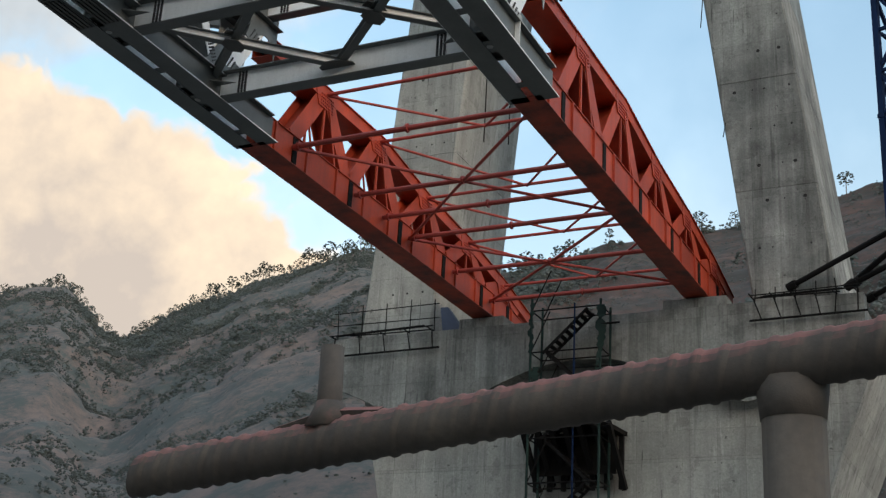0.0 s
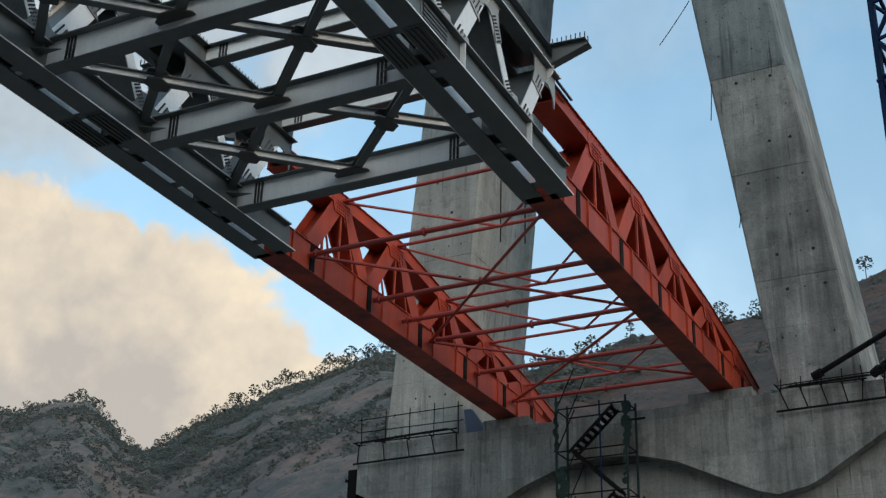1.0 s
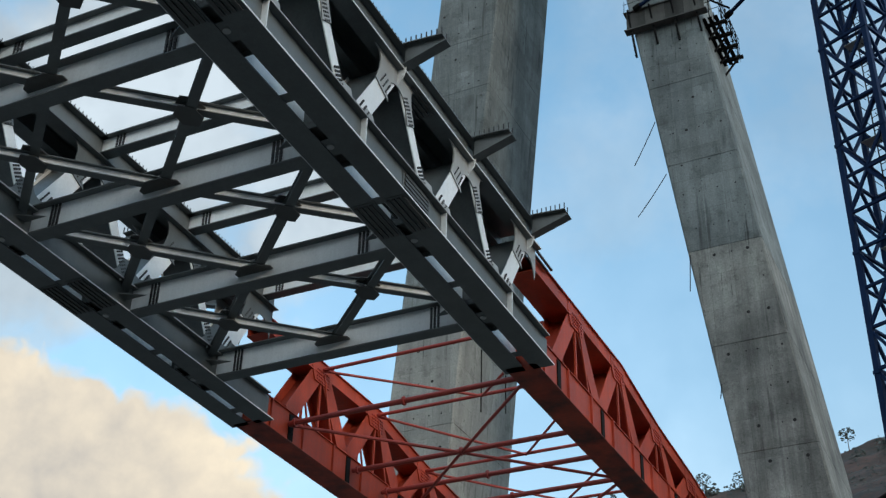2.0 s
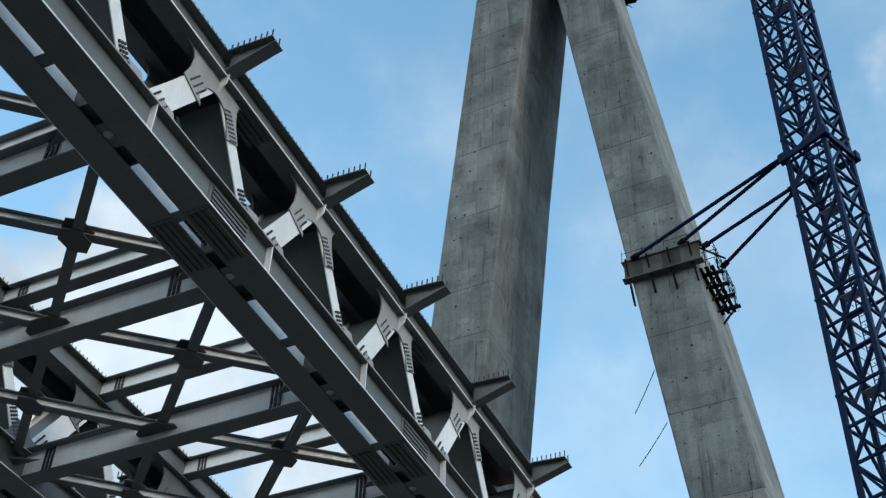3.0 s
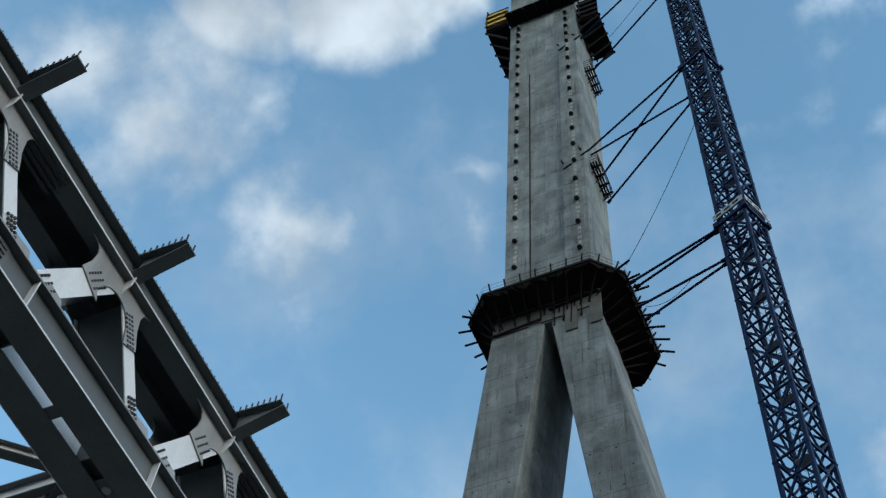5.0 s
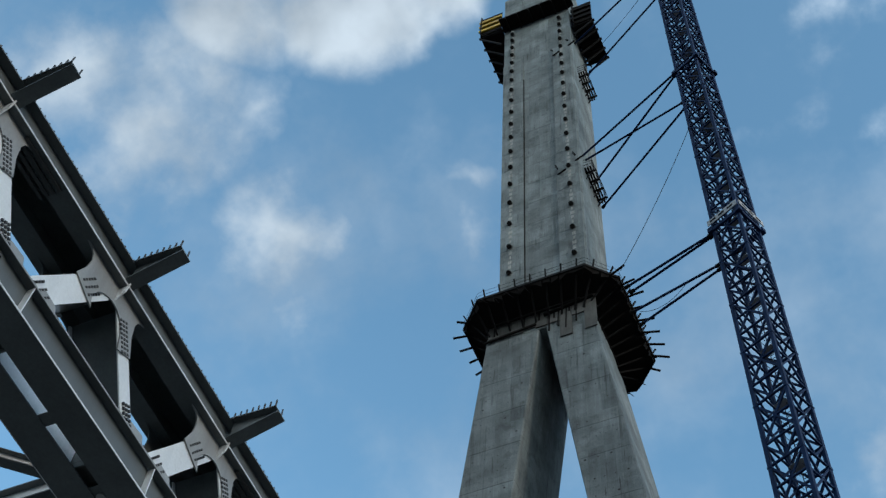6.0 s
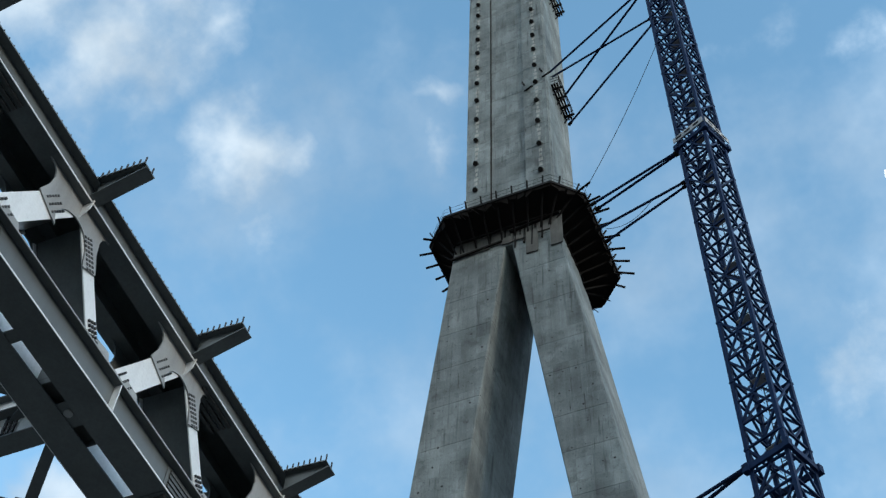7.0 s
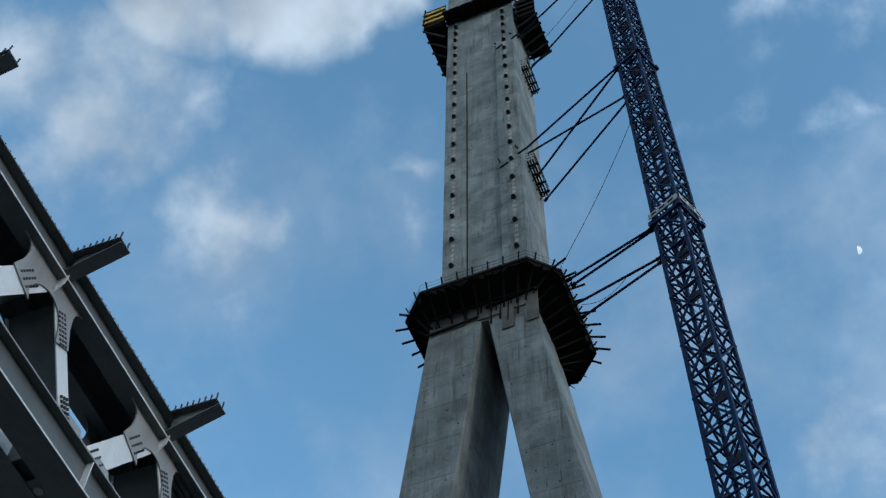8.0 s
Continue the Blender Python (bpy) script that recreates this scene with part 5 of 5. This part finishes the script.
# ------------------------------------------------------------------ scaffold rails on the pier head
def edge_scaffold(x0, x1, z, y, lower, label, posts):
    t = thing("edge_scaffold", label, "scaffold", group="edge scaffolds", at=((x0 + x1) / 2, y, z))
    m = Matrix.Translation((-(x0 + x1) / 2, -y, -z))

    def add(n, g):
        part(n, g, BLACK, t).matrix_parent_inverse = m
    rnd = random.Random(int(x0 * 10))
    for i in range(posts):
        x = x0 + (x1 - x0) * (i + 0.2) / (posts - 0.6)
        lean = rnd.uniform(-0.25, 0.25)
        add("upright", Geo().tube((x, y + 0.3, z - 0.1), (x + lean * 0.3, y + 0.25, z + (1.55 if lower else 0.6) + rnd.uniform(-0.1, 0.25)), 0.028, 6))
        add("dropper", Geo().tube((x, y + 0.05, z + 0.05), (x + lean + 0.15, y + 0.02, z - 0.95), 0.032, 6))
        add("cantilever", Geo().tube((x, y + 0.75, z + 0.05), (x - 0.1, y - 0.35, z + 0.1 + lean * 0.4), 0.03, 6))
    add("ledger", Geo().tube((x0, y, z - 0.95), (x1 + 0.2, y, z - 0.9), 0.05, 6))
    for h in ((0.75, 1.4) if lower else (0.3,)):
        add("guard_rail", Geo().tube((x0, y + 0.25, z + h), (x1, y + 0.2, z + h + rnd.uniform(-0.1, 0.1)), 0.026, 6))
    for k in range(3):
        add("walk_pole", Geo().tube((x0 + rnd.uniform(0, 1), y - 0.1 + 0.2 * k, z + 0.1 + 0.04 * k), (x1 - rnd.uniform(0, 1), y - 0.25 + 0.2 * k, z + 0.12 + rnd.uniform(-0.1, 0.15)), 0.035, 6))


edge_scaffold(-33.8, -27.8, 21.0, 54.8, True, "dark tubular scaffold rails hung on the pier head edge", 5)
edge_scaffold(-12.5, -7.7, 21.02, 54.8, False, "low dark scaffold rails along the pier head edge", 6)
tagged(part("tarpaulin_sheet", Geo().hexa([(-28.0, 56.0, 20.87), (-26.7, 56.0, 20.87), (-26.7, 56.6, 20.87), (-28.0, 56.6, 20.87), (-28.3, 56.1, 22.6), (-27.9, 56.1, 22.6), (-27.9, 56.4, 22.6), (-28.3, 56.4, 22.6)]), BLUE),
       "dark blue tarpaulin draped beside the launching nose", "tarpaulin")
for x, y in ((-25.9, 55.6), (-15.3, 55.6)):
    tagged(part("bearing_jack", Geo().tube((x - 0.3, y, 21.42), (x - 0.3, y, 21.6), 0.2, 12).tube((x + 0.2, y, 21.42), (x + 0.2, y, 21.55), 0.12, 10), YELLOW), "small yellow jack under the launching nose", "jack", "jacks under the nose")

# ------------------------------------------------------------------ stair tower in front of the pier
def stair_tower():
    t = thing("stair_tower", "dark green netted scaffold stair tower against the pier", "stair tower", at=(-20.8, 54, 0))
    m = Matrix.Translation((20.8, -54, 0))
    x0, x1, y0, y1 = -22.25, -18.9, 53.5, 54.85

    def add(n, g, mat=BLACK):
        part(n, g, mat, t).matrix_parent_inverse = m
    for x in (x0, x1):
        for y in (y0, y1):
            add("post", Geo().bar((x, y, 0), (x, y, 21.6 if x == x0 else 21.3), 0.09, 0.09), GREEN)
    add("post", Geo().bar((-20.1, y0, 12), (-20.15, y0, 21.2), 0.06, 0.06), NAVY)
    z = 1.0
    k = 0
    while z < 21.5:
        for a, b in (((x0, y0), (x1, y0)), ((x0, y1), (x1, y1)), ((x0, y0), (x0, y1)), ((x1, y0), (x1, y1))):
            add("ledger", Geo().tube((*a, z), (*b, z), 0.035, 6))
        for y in (y0, y1):
            a, b = ((x0, x1), (x1, x0))[k % 2]
            if k % 2 == 0 or y == y0:
                add("diagonal_brace", Geo().tube((x0, y, z), (x0 + 0.9, y, z + 1.9), 0.03, 6))
        # one flight of steps
        if z + 2 < 21.6:
            a, b = (x0 + 0.5, x1 - 0.7) if k % 2 else (x1 - 0.5, x0 + 0.7)
            for i in range(9):
                s = (i + 0.5) / 9
                x = a + (b - a) * s
                add("step", Geo().box((x - 0.12, y0 + 0.25, z + 2.0 * s), (x + 0.12, y1 - 0.3, z + 2.0 * s + 0.05)))
            for y in (y0 + 0.22, y1 - 0.27):
                add("stringer", Geo().bar((a, y, z), (b, y, z + 2.0), 0.05, 0.13, (0, 1, 0)))
        z += 2.0
        k += 1
    # torn net on some bays
    rnd = random.Random(3)
    for x, za, zb, w in ((x0, 19.0, 21.4, 0.14), (x1, 18.8, 21.0, 0.3), (x0 + 0.3, 16.6, 18.3, 0.4), (x1 - 0.1, 17.2, 18.8, 0.16)):
        g = Geo()
        n = 14
        left = [x - w / 2 + rnd.uniform(-0.1, 0.1) for _ in range(n + 1)]
        right = [x + w / 2 + rnd.uniform(-0.15, 0.15) for _ in range(n + 1)]
        for i in range(n):
            u, v = za + (zb - za) * i / n, za + (zb - za) * (i + 1) / n
            g.hexa([(left[i], y0 - 0.06, u), (right[i], y0 - 0.03, u), (right[i], y0 - 0.02, u), (left[i], y0 - 0.05, u),
                    (left[i + 1], y0 - 0.06, v), (right[i + 1], y0 - 0.03, v), (right[i + 1], y0 - 0.02, v), (left[i + 1], y0 - 0.05, v)])
        add("safety_net", g, GREEN)
    add("handrail", Geo().tube((x1, y0, 20.1), (x1 + 0.9, y0, 20.1), 0.05, 6))


stair_tower()
end_form = thing("end_formwork", "dark timber formwork still hanging on the beam end", "formwork", at=(-34, 55.4, 19))
EF = Matrix.Translation((34, -55.4, -19))
for k in range(2):
    part("form_board", Geo().box((-34.2 + 0.03 * k, 55.05 + 0.5 * k, 18.35 + 0.05 * k), (-33.68, 55.5 + 0.5 * k, 19.85 - 0.1 * (k % 2))), PLY, end_form).matrix_parent_inverse = EF
part("waling", Geo().bar((-34.25, 54.95, 19.3), (-34.22, 56.2, 19.3), 0.08, 0.12), BLACK, end_form).matrix_parent_inverse = EF
shelf = thing("bracket_scaffold", "heavy black bracket scaffold clamped to the pier wall", "scaffold", at=(-20.6, 55, 15))
BS = Matrix.Translation((20.6, -55, -15))
part("deck_panel", Geo().hexa([(-22.9, 53.2, 15.9), (-18.5, 53.6, 15.4), (-18.3, 55.6, 15.4), (-22.7, 55.6, 15.9), (-22.9, 53.2, 16.1), (-18.5, 53.6, 15.6), (-18.3, 55.6, 15.6), (-22.7, 55.6, 16.1)]), PLY, shelf).matrix_parent_inverse = BS
for k in range(7):
    x = -22.6 + 0.68 * k
    part("bracket_leg", Geo().bar((x, 53.6, 15.6), (x + 0.15, 55.5, 13.0 + 0.25 * (k % 3)), 0.22, 0.26), BLACK, shelf).matrix_parent_inverse = BS
    part("bracket_post", Geo().bar((x, 55.45, 15.6), (x, 55.45, 13.0), 0.2, 0.2), BLACK, shelf).matrix_parent_inverse = BS
for k in range(3):
    part("waling", Geo().bar((-23.3, 53.3 + 0.35 * k, 16.2 + 0.08 * k), (-20.5, 53.5 + 0.35 * k, 16.05), 0.2, 0.2), BLACK, shelf).matrix_parent_inverse = BS
tangle = random.Random(8)
for k in range(22):
    x, z = tangle.uniform(-23.0, -18.2), tangle.uniform(15.3, 16.5)
    part("loose_pole", Geo().tube((x, tangle.uniform(53.1, 53.7), z), (x + tangle.uniform(-1.1, 1.1), tangle.uniform(53.2, 54.9), z + tangle.uniform(-0.7, 0.4)), tangle.uniform(0.03, 0.07), 6), BLACK, shelf).matrix_parent_inverse = BS
part("hoarding", Geo().box((-22.3, 54.9, 13.6), (-18.6, 55.0, 15.5)), PLY, shelf).matrix_parent_inverse = BS

# ------------------------------------------------------------------ rail of reinforcing steel close to the camera
def rebar_rail():
    t = thing("rebar_rail", "handrail welded from rusty pink-stained ribbed reinforcing bar", "handrail", at=(-0.13, 0.62, 0))
    m = Matrix.Translation((0.13, -0.62, 0))
    a, b = Vector((-0.536, 0.655, 1.753)), Vector((0.07, 0.592, 1.798))
    d = (b - a).normalized()
    s = d.orthogonal().normalized()
    u = d.cross(s)
    n, length = 18, (b - a).length
    r, pitch = 0.0131, 0.0125
    rings = []
    wear = random.Random(5)
    k = int(length / pitch)
    for i in range(k):
        lug, slip = wear.uniform(0.0006, 0.0013), wear.uniform(-0.1, 0.06)
        for f, h in ((0.0, 0.0), (0.42, 0.0), (0.58, lug), (0.80, lug), (0.93, 0.0)):
            rings.append(((i + f + (slip if f else 0)) * pitch, h))
    v, f = [], []
    for p, h in rings:
        for j in range(n):
            th = 2 * math.pi * j / n
            flat = 0.25 if abs(math.sin(th)) < 0.2 else 1.0
            w = a + d * (p + 0.006 * math.sin(th)) + (s * math.cos(th) + u * math.sin(th)) * (r + h * flat)
            v.append(w)
    for i in range(len(rings) - 1):
        f += [(i * n + j, i * n + (j + 1) % n, (i + 1) * n + (j + 1) % n, (i + 1) * n + j) for j in range(n)]
    f += [tuple(range(n))[::-1], tuple(range((len(rings) - 1) * n, len(rings) * n))]
    part("bar", Geo().add(v, f), RUST, t, smooth=True).matrix_parent_inverse = m
    p = a.lerp(b, 0.684)
    part("post", Geo().tube((p.x + 0.004, p.y + 0.008, 0), (p.x, p.y + 0.006, p.z - 0.004), 0.0152, 16), RUST, t, smooth=True).matrix_parent_inverse = m
    part("weld", Geo().tube((p.x, p.y + 0.006, p.z - 0.027), (p.x, p.y + 0.006, p.z - 0.008), 0.0155, 18, 0.0178), RUST, t, smooth=True).matrix_parent_inverse = m
    q = a.lerp(b, 0.24)
    part("stub", Geo().tube((q.x, q.y, q.z), (q.x - 0.003, q.y + 0.002, q.z + 0.058), 0.0078, 12, 0.0072), RUST, t, smooth=True).matrix_parent_inverse = m
    part("weld", Geo().tube((q.x, q.y, q.z + 0.008), (q.x, q.y, q.z + 0.024), 0.0145, 14, 0.0082), RUST, t, smooth=True).matrix_parent_inverse = m
    for k in range(2):
        c = a.lerp(b, 0.18 + 0.12 * k)
        part("weld_wing", Geo().bar((c.x, c.y, c.z + 0.012), (q.x, q.y, q.z + 0.017), 0.006, 0.006), RUST, t).matrix_parent_inverse = m


rebar_rail()


# ------------------------------------------------------------------ trees and scrub on the hills
def blob(g, c, r, rnd, flat=0.6):
    """One uneven clump of needles."""
    n = 6
    top, bot = Vector(c) + Vector((0, 0, r * flat)), Vector(c) - Vector((0, 0, r * flat * 0.7))
    ring = [Vector(c) + Vector((math.cos(2 * math.pi * i / n) * r * rnd.uniform(0.65, 1.2), math.sin(2 * math.pi * i / n) * r * rnd.uniform(0.65, 1.2), r * rnd.uniform(-0.25, 0.25))) for i in range(n)]
    g.add([top, bot] + ring, [(0, 2 + i, 2 + (i + 1) % n) for i in range(n)] + [(1, 2 + (i + 1) % n, 2 + i) for i in range(n)])


def pine(seed, tall):
    rnd = random.Random(seed)
    t = thing("pine_tree", "open-crowned chir pine standing dark on the hill ridge", "tree", group="pines on the ridges")
    trunk = Geo()
    lean = rnd.uniform(-0.4, 0.4)
    trunk.tube((0, 0, -1.5), (lean * 0.5, 0, tall * 0.55), tall * 0.022, 6, tall * 0.015)
    trunk.tube((lean * 0.5, 0, tall * 0.55), (lean, 0, tall * 0.95), tall * 0.015, 6, tall * 0.004)
    crown_g = Geo()
    wide, base = tall * rnd.uniform(0.3, 0.42), rnd.uniform(0.36, 0.5)
    for k in range(9):
        h = tall * rnd.uniform(base, 0.9)
        a = rnd.uniform(0, 6.28)
        e = Vector((lean * h / tall + math.cos(a) * wide * 0.7, math.sin(a) * wide * 0.7, h + tall * 0.05))
        trunk.tube((lean * h / tall * 0.9, 0, h - tall * 0.06), e, tall * 0.008, 4, tall * 0.003)
    for k in range(120):
        a, u = rnd.uniform(0, 6.28), rnd.uniform(base, 1.0)
        env = math.sin(math.pi * min(1, (u - base) / (1.04 - base) * 0.8 + 0.18)) ** 0.7
        if math.sin(a * 3 + u * 9 + seed) > 0.35:
            continue
        rr = wide * env * math.sqrt(rnd.uniform(0.15, 1.0))
        blob(crown_g, (lean * u + math.cos(a) * rr, math.sin(a) * rr, tall * u), tall * rnd.uniform(0.035, 0.068), rnd, 0.75)
    part("trunk", trunk, BARK, t)
    part("crown", crown_g, LEAF, t)
    return t


def on_ridge(az, back=1.0):
    r = ridge_distance(az) * back
    return (r * math.sin(radians(az)), r * math.cos(radians(az)), ground_height(az, r))


rnd = random.Random(11)
masters = [pine(s, h) for s, h in ((1, 12.5), (2, 10.5), (3, 11.5), (4, 9.0), (5, 13.5))]
spots = [-15.0, -13.35, -12.7, -19.1, -20.9, -21.4, -22.3, -22.9, -8.4, -6.4, -23.6, -24.3, -17.2, -10.2]
for m, az in zip(masters, spots):
    m.matrix_basis = pose(*on_ridge(az), 0, 0, rnd.uniform(0, 360))
for az in spots[5:]:
    copy_thing(rnd.choice(masters), pose(*on_ridge(az, rnd.uniform(0.97, 1.0)), 0, 0, rnd.uniform(0, 360)))
az = -47.5
while az < -26.5:
    dens = 0.2 if az > -40.5 else 0.26
    az += rnd.uniform(0.4, 1.6) * dens
    m = copy_thing(rnd.choice(masters), pose(*on_ridge(az, rnd.uniform(0.965, 1.0)), 0, 0, rnd.uniform(0, 360)))
    k = rnd.uniform(0.75, 1.3)
    m.scale = (k, k, k * rnd.uniform(0.85, 1.1))


def scrub():
    """Trees and bushes in drifts, thick in the hollows and thin on the bare ribs."""
    g, rnd = Geo(), random.Random(21)
    made = 0
    while made < 12500:
        az = rnd.uniform(-50, 0)
        far = ridge_distance(az)
        r = 95 + (far - 95) * math.sqrt(rnd.uniform(0.02, 1.0))
        x, y = r * math.sin(radians(az)), r * math.cos(radians(az))
        drift = noise.fractal((x * 0.009, y * 0.009, 4.0), 0.9, 2.0, 5)
        bare = 0.12 if az < -25 else 0.42
        if drift + rnd.uniform(-0.35, 0.35) < bare:
            continue
        z = ground_height(az, r)
        s = rnd.choice((1.2, 1.6, 2.2, 2.8, 3.4, 4.4)) * rnd.uniform(0.7, 1.2) * (0.3 + 0.7 * r / far)
        for k in range(11):
            u = rnd.uniform(0.05, 1.4)
            w = 0.75 * math.sin(math.pi * min(0.95, 0.25 + u * 0.5))
            blob(g, (x + rnd.uniform(-1, 1) * s * w, y + rnd.uniform(-1, 1) * s * w, z + s * u), s * rnd.uniform(0.16, 0.34), rnd, rnd.uniform(0.7, 1.1))
        made += 1
    # low bushes and tussocks over the bare ribs
    for _ in range(15000):
        az = rnd.uniform(-50, 0)
        far = ridge_distance(az)
        r = 97 + (far - 97) * rnd.random() ** 0.7
        x, y = r * math.sin(radians(az)), r * math.cos(radians(az))
        s = rnd.uniform(0.4, 1.5) * (0.5 + 0.6 * r / far)
        z = ground_height(az, r)
        for k in range(3):
            blob(g, (x + rnd.uniform(-0.9, 0.9) * s, y + rnd.uniform(-0.9, 0.9) * s, z + s * rnd.uniform(0.0, 0.7)), s * rnd.uniform(0.2, 0.45), rnd, rnd.uniform(0.6, 1.0))
    me = bpy.data.meshes.new("hill_scrub")
    me.from_pydata(g.v, [], g.f)
    me.materials.append(SCRUB)
    # foliage takes the light of the slope that it grows on
    soft = random.Random(3)
    me.shade_smooth()
    me.normals_split_custom_set_from_vertices([Vector((soft.uniform(-0.4, 0.4), -0.45 + soft.uniform(-0.4, 0.4), 0.85)).normalized() for _ in me.vertices])
    tagged(new("hill_scrub", me), "dark green scrub and small trees scattered over the hillsides", "scrub", kind="stuff")


scrub()

# the half moon in the evening sky
def half_moon():
    mat = bpy.data.materials.new("moonlight")
    mat.use_nodes = True
    b = mat.node_tree.nodes["Principled BSDF"]
    b.inputs["Base Color"].default_value = (0.5, 0.5, 0.5, 1)
    b.inputs["Emission Color"].default_value = (0.85, 0.92, 1.0, 1)
    b.inputs["Emission Strength"].default_value = 0.26
    a, e, far = radians(7.63), radians(56.1), 4200.0
    c = Vector((math.sin(a) * math.cos(e), math.cos(a) * math.cos(e), math.sin(e))) * far
    w = -c.normalized()
    right = Vector((0, 0, 1)).cross(w).normalized()
    right = (right - Vector((0, 0, 1)) * 0.45).normalized()
    up = w.cross(right)
    R, g = 13.5, Geo()
    v = [c + up * R * math.sin(radians(t)) + right * R * math.cos(radians(t)) for t in range(-90, 91, 10)]
    v += [c + up * R * math.sin(radians(t)) - right * R * 0.12 * math.cos(radians(t)) + w * 0.5 for t in range(80, -90, -10)]
    v.append(c + right * 2 + w * 6)
    n = len(v) - 1
    g.add(v, [(i, (i + 1) % n, n) for i in range(n)])
    tagged(part("moon", g, mat), "pale half moon in the evening sky", "moon")


half_moon()
